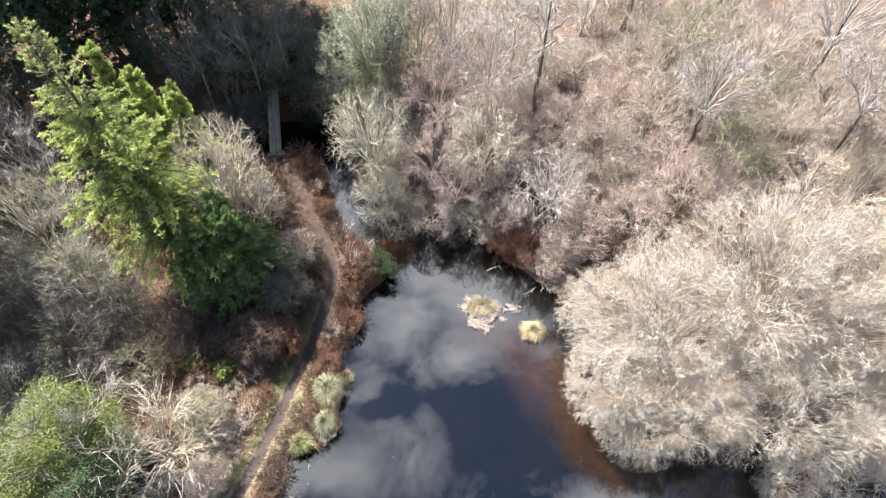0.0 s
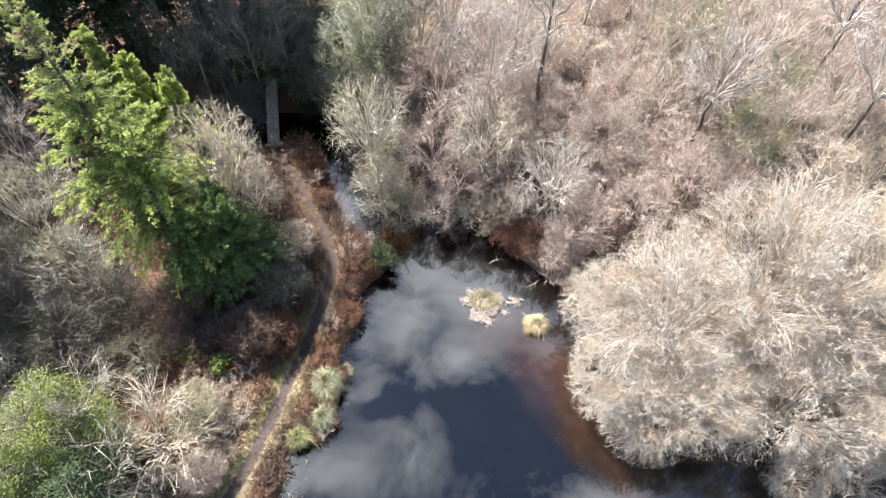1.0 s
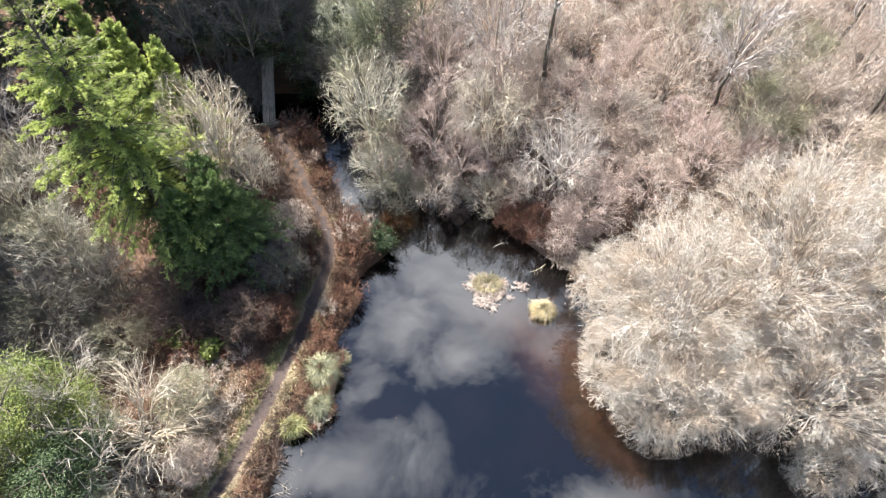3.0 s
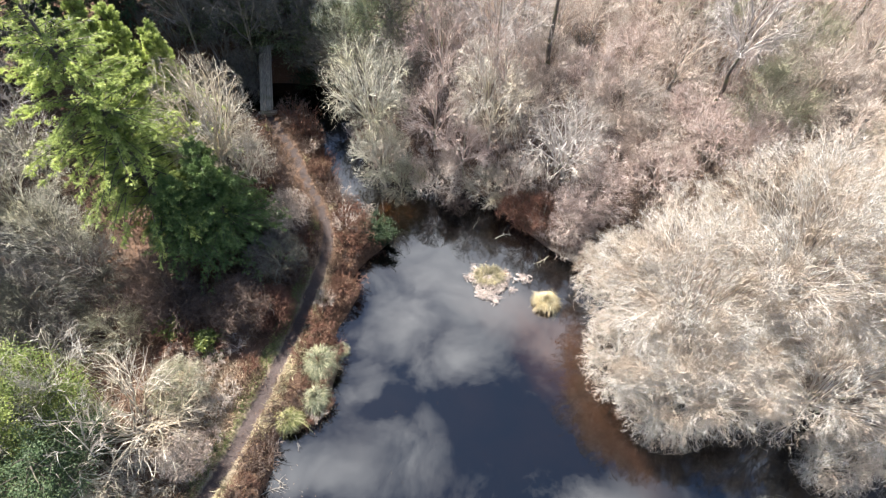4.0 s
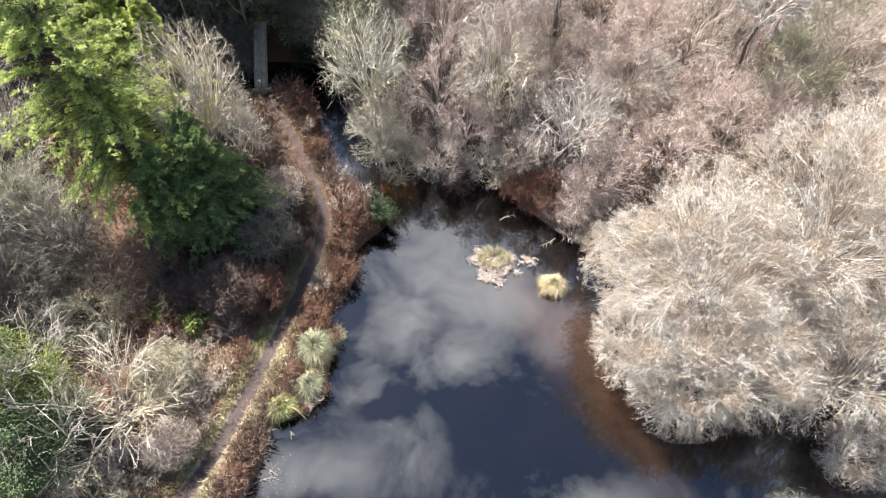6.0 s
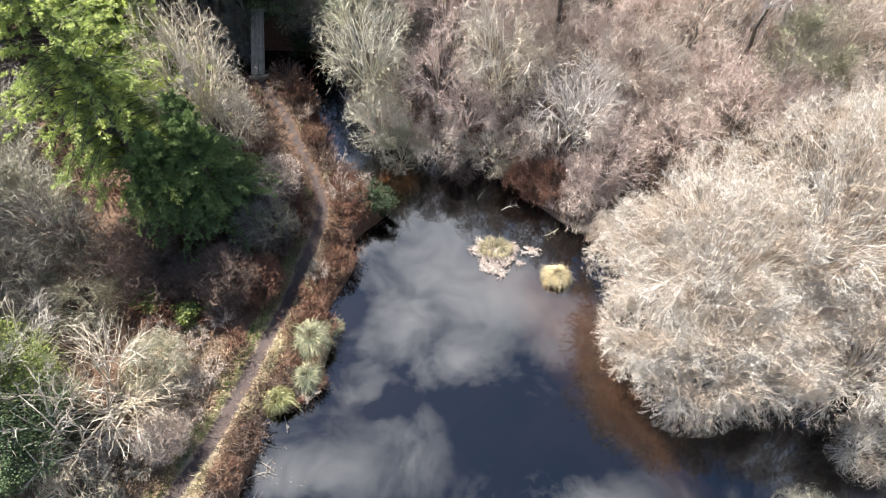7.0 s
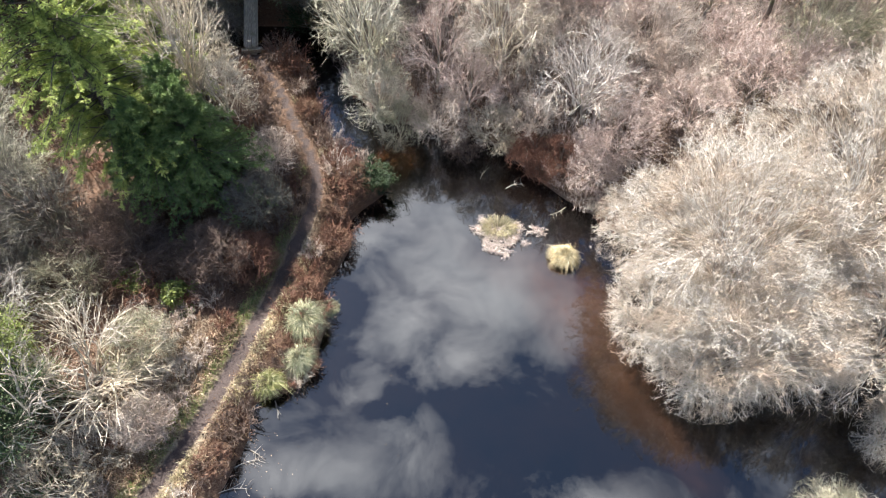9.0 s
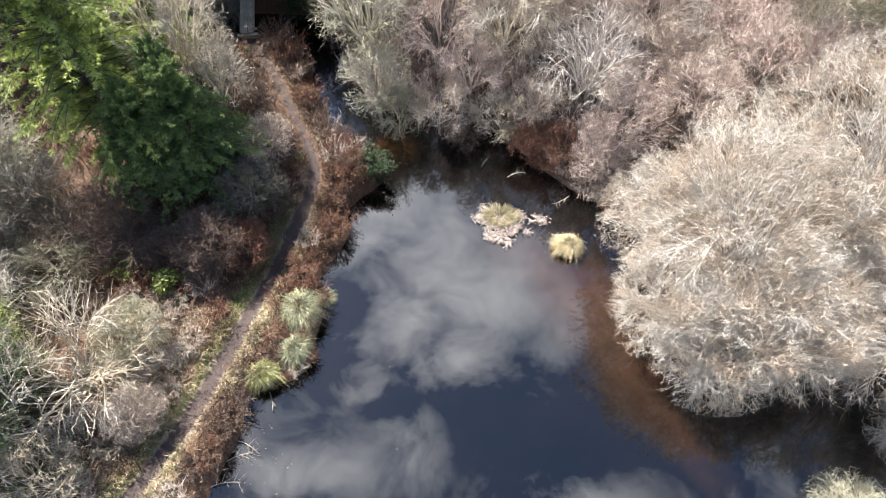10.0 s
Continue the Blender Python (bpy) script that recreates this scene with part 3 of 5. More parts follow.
    ctl = at + (tipp - at) * 0.4 + (along * 0.12 + rng.normal(size=(n, 3)) * 0.05) * ln
    tpnt = bezier(at, ctl, tipp, 3)
    pieces_t = [slivers(tpnt, 0.0102 * thick * rng.uniform(0.7, 1.3, (n, 1)), rng)]
    # sprays on the twigs
    sp = int(round(sp * 1.5))
    who = np.repeat(np.arange(n), sp)
    m = n * sp
    s = rng.uniform(0.15, 1.0, (m, 1))
    at = at[who] * (1 - s) ** 2 + ctl[who] * 2 * s * (1 - s) + tipp[who] * s ** 2
    dirn = unit(dirn[who] + rng.normal(size=(m, 3)) * 0.68 * loose + np.array([0, 0, up * 0.4]))
    e = inside(at + dirn * twig * rng.uniform(0.25, 0.75, (m, 1)))
    pieces_t.append(slivers(np.stack([at, e], 1), 0.0082 * thick * rng.uniform(0.6, 1.4, (m, 1)), rng))
    tagged(part("scaffold", tri_mesh("scaffold", *joined(pieces_b)), TWIG[tone], root), kind="stuff")
    tagged(part("crown", tri_mesh("crown", *joined(pieces_t)), SHOOT[tone], root), kind="stuff")
    return root, mid, axes, bp


def leafage(root, mid, axes, count, size, mat, seed, name="foliage", clumps=60, fill=0.45):
    """Leaf clumps in an uneven shell; root already stands."""
    rng = np.random.default_rng(seed)
    d = unit(rng.normal(size=(clumps, 3)) + np.array([0, 0, 0.3]))
    c = mid + d * axes * (lumpy(d, rng) ** 2 * rng.uniform(fill, 1.08, clumps))[:, None]
    who = rng.integers(0, clumps, count)
    spreadr = axes.mean() * min(0.16, 1.3 / clumps ** 0.5) * rng.uniform(0.5, 1.5, clumps)
    off = rng.normal(size=(count, 3)) * np.array([1, 1, 0.6]) * spreadr[who][:, None]
    v, t = leaves(c[who] + off, size, rng, 0.6, along=unit(off) + np.array([0, 0, -0.3]))
    part(name, tri_mesh(name, v, t), mat, root)
    return c


def evergreen(x, y, tall, wide, mat, label, seed, count, size, name="holly_tree", category="tree", low=0.12, deep=None, clumps=90, bark=None, z=None):
    rng = np.random.default_rng(seed)
    z = ground_z(x, y) - 0.08 if z is None else z
    root = thing(name, x, y, z, label, category)
    lo = tall * low
    mid, axes = np.array([0, 0, (tall + lo) / 2]), np.array([wide, deep or wide, (tall - lo) / 2])
    p = bezier(np.zeros((1, 3)), np.array([[0.1, 0.05, tall * 0.5]]), np.array([[0, 0, tall * 0.92]]), 8)
    part("trunk", tri_mesh("trunk", *tubes(p, (0.02 * tall * np.linspace(1, 0.1, 8))[None], 7), True), bark or BARK_DARK, root)
    c = leafage(root, mid, axes, count, size, mat, seed + 1, clumps=clumps)
    src = np.zeros_like(c)
    src[:, 2] = np.clip(c[:, 2] - 0.5 * np.hypot(c[:, 0], c[:, 1]), 0.3, tall * 0.9)
    ctl = (src + c) / 2 + np.array([0, 0, 0.2])
    part("scaffold", tri_mesh("scaffold", *tubes(bezier(src, ctl, c, 5), 0.04 * np.linspace(1, 0.3, 5)[None] * np.ones((len(c), 1)), 4)), bark or BARK_DARK, root)
    return root


def conifer(x, y, tall, wide, mat, label, seed, whorls=60, per=5, sprays=30, needles=6, name="conifer", lean=(0, 0), droop=0.35, bare=0.06, z=None, fat=1.0, dead_top=1.0, slim=0.95, skirt=0.75):
    """A conifer: straight trunk, tiers of arching boughs, hanging sprays of needles."""
    rng = np.random.default_rng(seed)
    z = ground_z(x, y) - 0.1 if z is None else z
    root = thing(name, x, y, z, label, "tree", "conifers")
    k = 12
    tz = np.linspace(0, 1, k)
    p = np.stack([lean[0] * tz, lean[1] * tz, tall * tz], 1)
    p[1:-1, :2] += rng.normal(size=(k - 2, 2)) * 0.05
    part("trunk", tri_mesh("trunk", *tubes(p[None], (0.018 * tall * (1 - tz * 0.93))[None], 8), True), BARK_DARK, root)
    n = whorls * per
    h = bare + (1 - bare) * np.sort(rng.uniform(0, 1, n)) ** 1.05
    ang = rng.uniform(0, 2 * np.pi, n)
    lump = np.clip(1 + 0.25 * np.sin(ang * 2 + h * 13 + seed) + 0.22 * rng.normal(size=n), 0.3, 1.28)
    reach = wide * np.clip((1 - h) ** slim * lump * (skirt + (1.1 - skirt) * step(0.0, 0.25 if skirt > 0.6 else 0.55, h)), 0.06, None) + 0.25
    a = np.stack([np.interp(h, tz, p[:, 0]), np.interp(h, tz, p[:, 1]), tall * h], 1)
    out = np.stack([np.cos(ang), np.sin(ang), np.zeros(n)], 1)
    b = a + out * reach[:, None] + np.array([0, 0, 1]) * (reach * (0.55 * h - droop) + 0.25)[:, None]
    c = a + out * (reach * 0.55)[:, None] + np.array([0, 0, 1]) * (reach * 0.22)[:, None]
    bp = bezier(a, c, b, 6)
    tagged(part("bough_frame", tri_mesh("bough_frame", *tubes(bp, (0.012 + 0.008 * reach)[:, None] * np.linspace(1, 0.25, 6)[None], 3)), BARK_DARK, root), kind="stuff")
    m = n * sprays
    who = np.repeat(np.arange(n), sprays)
    s = rng.uniform(0.22, 1.0, m) * 4.999
    j = s.astype(int)
    f = (s - j)[:, None]
    at = bp[who, j] * (1 - f) + bp[who, j + 1] * f
    along = unit(bp[who, j + 1] - bp[who, j])
    side = np.cross(along, np.array([0, 0, 1.0])) * rng.choice([-1, 1], m)[:, None]
    ln = (0.16 + 0.11 * reach[who] * (1.15 - s / 5))[:, None] * rng.uniform(0.5, 1.3, (m, 1))
    dirn = unit(along * 0.8 + side * 0.6 + rng.normal(size=(m, 3)) * 0.42 + np.array([0, 0, 0.2 - droop]))
    reached = s / 5
    if dead_top < 1:
        bare_share = step(dead_top - 0.1, dead_top + 0.12, h[who]) * 0.85
        gone = rng.uniform(0, 1, m) < bare_share
        tagged(part("dead_wood", tri_mesh("dead_wood", *slivers(np.stack([at, at + dirn * ln * 0.8], 1)[gone], np.full((int(gone.sum()), 1), 0.012), rng)), TWIG["cream"], root, "bleached needleless twigs"), kind="stuff")
        at, dirn, ln, reached = at[~gone], dirn[~gone], ln[~gone], reached[~gone]
        m = len(at)
    # needles: flat little blades to both sides of each spray
    q = m * needles
    w2 = np.repeat(np.arange(m), needles)
    s2 = rng.uniform(0.05, 1.0, (q, 1))
    at2 = at[w2] + dirn[w2] * ln[w2] * s2
    across = unit(np.cross(dirn, np.array([0, 0, 1.0]) + rng.normal(size=(m, 3)) * 0.35))
    d2 = unit(dirn[w2] * 0.8 + across[w2] * rng.choice([-1, 1], q)[:, None] * 0.5 + rng.normal(size=(q, 3)) * 0.4)
    v, t = slivers(np.stack([at2, at2 + d2 * (0.19 * fat * (1.15 - 0.6 * s2) * rng.uniform(0.6, 1.3, (q, 1)))], 1), np.full((q, 1), 0.014 * fat), rng)
    me = tri_mesh("foliage", v, t)
    # low inside, high at bough tips; puts the crown's inner shade into colour
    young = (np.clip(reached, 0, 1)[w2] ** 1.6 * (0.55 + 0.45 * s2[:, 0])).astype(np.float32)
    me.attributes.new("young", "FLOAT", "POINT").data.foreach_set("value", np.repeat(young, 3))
    part("foliage", me, mat, root)
    return root


# the broad willows that overhang the east side of the pond
for wx, wy, wt, ww, wd, wn_, ws in ((12.4, 15.2, 9.6, 5.9, 5.4, 560, 101), (17.4, 16.2, 12.2, 5.8, 5.6, 560, 102), (23.0, 15.6, 11.6, 5.8, 5.6, 520, 103),
                                   (18.4, 10.9, 9.0, 5.6, 4.1, 460, 104), (12.4, 11.2, 8.4, 4.7, 3.1, 420, 105), (23.5, 10.4, 8.2, 4.4, 3.6, 300, 109),
                                   (9.6, 17.2, 6.1, 2.7, 3.0, 190, 106), (9.4, 13.0, 5.9, 2.7, 2.5, 240, 107), (10.8, 10.6, 5.8, 2.6, 2.2, 200, 108)):
    bare_tree(wx, wy, wt, ww, "willow", "broad pale willow with a dense dome of bare twigs", ws, deep=wd, low=0.05, nb=wn_, tw=10, sp=6.5, limbs=18 if ww > 3 else 9, trunk=0.16, up=0.1,
              twig=0.7, stems=3, thick=0.66, shell=0.8, rise=0.7, stout=0.95, group="willows over the pond")
for wx, wy, wt, ww, ws in ((18.4, 8.0, 4.6, 1.6, 227), (22.4, 7.9, 4.6, 2.2, 228)):
    bare_tree(wx, wy, wt, ww, "willow", "low willow branches drooping to the water", ws, low=0.04, nb=110, tw=8, sp=4, limbs=9, up=-0.05, thick=0.8, group="willows over the pond", trunk=0.07)

# the wood on the slope beyond the water
bare_tree(-4.8, 28.2, 9.4, 2.9, "lichen", "lichen-covered bare tree leaning over the water", 109, low=0.24, stout=2.4, limbs=12, nb=150, tw=8, sp=3, thick=1.15, trunk=0.17, stems=2)
bare_tree(-4.2, 25.8, 6.2, 1.9, "lichen", "lichen-covered bare tree leaning over the water", 110, low=0.28, nb=80, tw=8, sp=4, thick=1.15)
bare_tree(-3.0, 25.1, 4.0, 1.6, "olive", "olive-tinted bare shrub with fine dense twigs", 111, low=0.26, nb=60, sp=4, name='shrub', category='shrub', group='bare shrubs', trunk=0.05)
bare_tree(-0.7, 25.1, 4.8, 1.8, "tan", "tan leafless woodland tree among leaf litter", 112, low=0.24, nb=60, sp=6, trunk=0.06)
bare_tree(-6.6, 33.9, 6.6, 3.0, "grey", "dull grey leafless tree in tangled scrub", 113, low=0.04, nb=120)
bare_tree(-3.7, 31.4, 6.4, 2.6, "grey", "dull grey leafless tree in tangled scrub", 114, low=0.04, nb=110)
bare_tree(-0.4, 31.4, 6.1, 3.2, "pink", "pinkish-brown leafless tree with hazy fine twigs", 115, low=0.04, nb=110, sp=4)
bare_tree(-0.9, 28.0, 6.2, 2.5, "pink", "pinkish-brown leafless tree with hazy fine twigs", 116, low=0.16, nb=75, sp=4)
bare_tree(3.1, 31.8, 9.1, 3.3, "lavender", "greyish-mauve leafless birch with fine drooping twigs", 117, low=0.07, nb=112, thick=1.15)
bare_tree(2.6, 27.6, 8.0, 2.6, "cream", "pale cream leafless tree with fine upswept twigs", 118, low=0.10, nb=100, tw=8, sp=4, up=-0.1, thick=1.0, stout=1.6)
bare_tree(1.0, 26.4, 5.3, 2.1, "pink", "pinkish-brown leafless tree with hazy fine twigs", 119, low=0.24, nb=70, sp=4)
bare_tree(6.8, 24.7, 5.9, 2.9, "silver", "silvery leafless tree with fanning branches", 120, low=0.04, nb=120, tw=7, sp=3, thick=1.1, stout=2.2, stems=3, limbs=14)
bare_tree(10.2, 27.6, 3.0, 2.8, "tan", "tan leafless woodland tree among leaf litter", 121, low=0.04, nb=120, sp=4, name='shrub', category='shrub', group='bare shrubs', trunk=0.05)
bare_tree(5.4, 28.6, 3.2, 2.4, "tan", "tan leafless woodland tree among leaf litter", 122, low=0.04, nb=90, sp=4, name='shrub', category='shrub', group='bare shrubs', trunk=0.05)
bare_tree(2.5, 24.8, 3.6, 1.5, "cream", "pale cream leafless tree with fine upswept twigs", 123, low=0.21, nb=60, thick=1.3, name='shrub', category='shrub', group='bare shrubs', trunk=0.05)
bare_tree(4.4, 24.9, 2.7, 1.7, "tan", "tan leafless woodland tree among leaf litter", 124, low=0.04, nb=60, name='shrub', category='shrub', group='bare shrubs', trunk=0.05)
bare_tree(9.5, 24.5, 1.7, 2.0, "pink", "pinkish-brown leafless tree with hazy fine twigs", 125, low=0.04, nb=90, sp=4, name='shrub', category='shrub', group='bare shrubs', trunk=0.05)
bare_tree(11.8, 25.0, 2.4, 2.2, "tan", "tan leafless woodland tree among leaf litter", 126, low=0.04, nb=90, sp=4, name='shrub', category='shrub', group='bare shrubs', trunk=0.05)
bare_tree(6.1, 31.3, 11.7, 2.8, "silver", "tall bare tree with an ivy-clad dark trunk", 127, low=0.5, nb=52, tw=8, sp=4, trunk=0.2, bark=BARK_DARK)
bare_tree(15.3, 26.6, 9.4, 2.7, "lavender", "greyish-mauve leafless birch with fine drooping twigs", 128, low=0.4, nb=85, tw=8, sp=3, stout=1.6, trunk=0.17, limbs=12, bark=BARK_DARK, up=0.1)
bare_tree(13.6, 29.3, 4.2, 2.4, "tan", "tan leafless woodland tree among leaf litter", 129, low=0.04, nb=80, sp=4)
bare_tree(17.6, 25.1, 5.0, 2.6, "olive", "olive-tinted bare shrub with fine dense twigs", 130, low=0.12, nb=110, sp=6, name='bare_tree', category='tree', group='bare shrubs', trunk=0.05)
bare_tree(19.8, 26.0, 5.2, 2.6, "tan", "tan leafless woodland tree among leaf litter", 131, low=0.16, nb=110, sp=4)
bare_tree(14.1, 26.3, 2.6, 1.8, "pink", "pinkish-brown leafless tree with hazy fine twigs", 132, low=0.04, nb=70, sp=4, name='shrub', category='shrub', group='bare shrubs', trunk=0.05)
bare_tree(23.4, 30.8, 10.3, 3.2, "lavender", "greyish-mauve leafless birch with fine drooping twigs", 133, low=0.38, nb=82, stout=1.6, sp=3, trunk=0.19, limbs=12, bark=BARK_DARK)
bare_tree(23.4, 25.3, 10.2, 2.8, "lavender", "greyish-mauve leafless birch with fine drooping twigs", 134, low=0.4, nb=90, stout=1.6, sp=3, trunk=0.17, limbs=12, bark=BARK_DARK)
bare_tree(23.0, 25.0, 4.7, 2.4, "tan", "tan leafless woodland tree among leaf litter", 135, low=0.14, nb=80)
bare_tree(23.4, 21.8, 6.3, 2.6, "cream", "pale cream leafless tree with fine upswept twigs", 136, low=0.24, nb=110)
bare_tree(20.8, 22.4, 5.0, 2.2, "tan", "tan leafless woodland tree among leaf litter", 137, low=0.36, nb=70)
bare_tree(18.8, 30.6, 7.4, 3.4, "tan", "tan leafless woodland tree among leaf litter", 138, low=0.19, nb=97, sp=4)
bare_tree(15.8, 32.8, 7.4, 3.2, "olive", "olive-tinted bare shrub with fine dense twigs", 139, low=0.19, nb=82, sp=6, name='bare_tree', category='tree', group='bare shrubs', trunk=0.05)
bare_tree(13.2, 39.0, 8.6, 2.8, "tan", "tan leafless tree with a dark forked trunk", 140, low=0.4, nb=67, stems=2, trunk=0.19, bark=BARK_DARK)
bare_tree(14.4, 33.1, 4.6, 2.0, "tan", "tan leafless woodland tree among leaf litter", 141, low=0.12, nb=45)
bare_tree(5.0, 36.4, 7.5, 3.0, "silver", "silvery leafless tree with fanning branches", 142, low=0.04, nb=82)
bare_tree(0.6, 36.9, 6.9, 3.0, "silver", "silvery leafless tree with fanning branches", 143, low=0.04, nb=82)
bare_tree(-1.7, 34.1, 8.6, 2.8, "grey", "dull grey leafless tree in tangled scrub", 144, low=0.17, nb=82)
bare_tree(19.2, 37.8, 9.4, 3.0, "silver", "silvery bare tree with a dark leaning trunk", 145, low=0.4, nb=80, trunk=0.19, bark=BARK_DARK, stout=1.4)
bare_tree(22.5, 34.6, 7.0, 3.2, "tan", "tan leafless woodland tree among leaf litter", 146, low=0.14, nb=67)
bare_tree(19.4, 35.9, 6.7, 3.2, "tan", "tan leafless woodland tree among leaf litter", 147, low=0.11, nb=67)
bare_tree(10.1, 38.6, 6.0, 2.8, "tan", "tan leafless woodland tree among leaf litter", 148, low=0.04, nb=60)
bare_tree(-4.9, 34.5, 11.0, 3.0, "moss", "grey-green lichened tree with dense mossy twigs", 149, low=0.24, stout=2.2, nb=170, tw=8, sp=3, thick=1.1, name='bare_tree', category='tree')
bare_tree(-3.4, 37.3, 9.1, 2.6, "moss", "grey-green lichened tree with dense mossy twigs", 150, low=0.12, stout=2.0, nb=110, tw=8, sp=3, thick=1.1, name='bare_tree', category='tree')
bare_tree(-7.1, 35.4, 8.3, 2.2, "moss", "grey-green lichened tree with dense mossy twigs", 151, low=0.28, nb=110, tw=8, sp=4, thick=1.1, name='bare_tree', category='tree')
bare_tree(9.4, 34.4, 2.8, 2.2, "tan", "tan leafless woodland tree among leaf litter", 152, low=0.04, nb=63, tw=8, sp=4, thick=0.85, name='bare_tree', category='tree', group='bare shrubs', trunk=0.05)
bare_tree(11.6, 31.0, 2.9, 2.2, "pink", "pinkish-brown leafless tree with hazy fine twigs", 153, low=0.04, nb=85, tw=8, sp=4, thick=0.85, name='bare_tree', category='tree', group='bare shrubs', trunk=0.05)
bare_tree(8.6, 29.8, 2.5, 2.2, "pink", "pinkish-brown leafless tree with hazy fine twigs", 154, low=0.04, nb=85, tw=8, sp=4, thick=0.85, name='bare_tree', category='tree', group='bare shrubs', trunk=0.05)
bare_tree(14.3, 36.7, 4.5, 2.2, "tan", "tan leafless woodland tree among leaf litter", 155, low=0.04, nb=63, tw=8, sp=4, thick=0.85, name='bare_tree', category='tree')
bare_tree(16.5, 23.2, 4.3, 2.2, "pink", "pinkish-brown leafless tree with hazy fine twigs", 156, low=0.04, nb=85, tw=8, sp=4, thick=0.85, name='bare_tree', category='tree')
bare_tree(12.6, 33.8, 3.5, 2.2, "tan", "tan leafless woodland tree among leaf litter", 157, low=0.04, nb=63, tw=8, sp=4, thick=0.85, name='bare_tree', category='tree', group='bare shrubs', trunk=0.05)
bare_tree(19.7, 28.4, 5.8, 2.2, "olive", "olive-tinted bare shrub with fine dense twigs", 158, low=0.24, nb=85, tw=8, sp=4, thick=0.85, name='bare_tree', category='tree', group='bare shrubs', trunk=0.05)
bare_tree(6.0, 30.9, 3.5, 2.2, "tan", "tan leafless woodland tree among leaf litter", 159, low=0.04, nb=85, tw=8, sp=4, thick=0.85, name='bare_tree', category='tree', group='bare shrubs', trunk=0.05)
bare_tree(3.6, 30.9, 4.5, 2.2, "pink", "pinkish-brown leafless tree with hazy fine twigs", 160, low=0.04, nb=85, tw=8, sp=4, thick=0.85, name='bare_tree', category='tree')
bare_tree(8.5, 22.4, 3.4, 2.2, "pink", "pinkish-brown leafless tree with hazy fine twigs", 161, low=0.04, nb=85, tw=8, sp=4, thick=0.85, name='bare_tree', category='tree', group='bare shrubs', trunk=0.05)
bare_tree(11.9, 22.9, 3.2, 2.2, "pink", "pinkish-brown leafless tree with hazy fine twigs", 162, low=0.04, nb=85, tw=8, sp=4, thick=0.85, name='bare_tree', category='tree', group='bare shrubs', trunk=0.05)
bare_tree(22.7, 27.2, 6.2, 2.2, "tan", "tan leafless woodland tree among leaf litter", 163, low=0.28, nb=85, tw=8, sp=4, thick=0.85, name='bare_tree', category='tree')
bare_tree(25.2, 29.9, 7.5, 2.2, "tan", "tan leafless woodland tree among leaf litter", 164, low=0.41, nb=63, tw=8, sp=4, thick=0.85, name='bare_tree', category='tree')
bare_tree(15.0, 23.9, 3.6, 2.2, "pink", "pinkish-brown leafless tree with hazy fine twigs", 165, low=0.04, nb=85, tw=8, sp=4, thick=0.85, name='bare_tree', category='tree', group='bare shrubs', trunk=0.05)
bare_tree(6.8, 33.7, 4.0, 2.2, "tan", "tan leafless woodland tree among leaf litter", 166, low=0.04, nb=63, tw=8, sp=4, thick=0.85, name='bare_tree', category='tree')

# shrubs along the far shore
bare_tree(4.1, 23.5, 2.4, 1.2, "russet", "rust-brown bare shrub at the pond's edge", 167, low=0.15, nb=60, tw=8, name='shrub', category='shrub', group='bare shrubs', trunk=0.05)
bare_tree(5.9, 22.7, 1.9, 1.3, "russet", "rust-brown bare shrub at the pond's edge", 168, low=0.04, nb=60, tw=8, name='shrub', category='shrub', group='bare shrubs', trunk=0.05)
bare_tree(7.4, 21.5, 2.3, 1.4, "pink", "pinkish-brown leafless tree with hazy fine twigs", 169, low=0.04, nb=70, tw=8, name='shrub', category='shrub', group='bare shrubs', trunk=0.05)
bare_tree(7.9, 22.2, 2.1, 1.5, "pink", "pinkish-brown leafless tree with hazy fine twigs", 170, low=0.04, nb=70, tw=8, name='shrub', category='shrub', group='bare shrubs', trunk=0.05)
bare_tree(0.6, 24.7, 2.4, 1.2, "brown", "dark brown bare shrub beside the path", 171, low=0.15, nb=60, name='shrub', category='shrub', group='bare shrubs', trunk=0.05)

# the bank with the path
bare_tree(-12.9, 23.5, 10.3, 2.5, "cream", "pale cream multi-stemmed bare tree beside the conifer", 172, low=0.19, limbs=14, nb=150, tw=8, sp=3, stout=2.2, thick=1.05, up=0.5, stems=3)
bare_tree(-12.0, 24.2, 5.3, 1.8, "cream", "pale cream leafless tree with fine upswept twigs", 173, low=0.09, nb=90, thick=1.1)
bare_tree(-9.5, 21.9, 2.4, 1.4, "tan", "tan leafless woodland tree among leaf litter", 174, low=0.04, nb=80, name='shrub', category='shrub', group='bare shrubs', trunk=0.05)
bare_tree(-9.7, 18.7, 2.9, 1.7, "grey", "grey-brown bare shrub beside the path", 175, low=0.04, nb=90, name='shrub', category='shrub', group='bare shrubs', trunk=0.05)
bare_tree(-11.0, 15.7, 2.8, 1.7, "brown", "purplish-brown bare shrub beside the path", 176, low=0.04, nb=90, sp=3, name='shrub', category='shrub', group='bare shrubs', trunk=0.05)
bare_tree(-9.6, 15.9, 2.0, 1.3, "russet", "rust-brown bare shrub at the pond's edge", 177, low=0.04, nb=60, name='shrub', category='shrub', group='bare shrubs', trunk=0.05)
bare_tree(-15.8, 17.2, 2.4, 1.6, "brown", "dark brown bare shrub beside the path", 178, low=0.09, nb=90, name='shrub', category='shrub', group='bare shrubs', trunk=0.05)
bare_tree(-24.4, 21.0, 7.7, 3.6, "lichen", "lichen-covered bare tree leaning over the water", 179, low=0.04, nb=170)
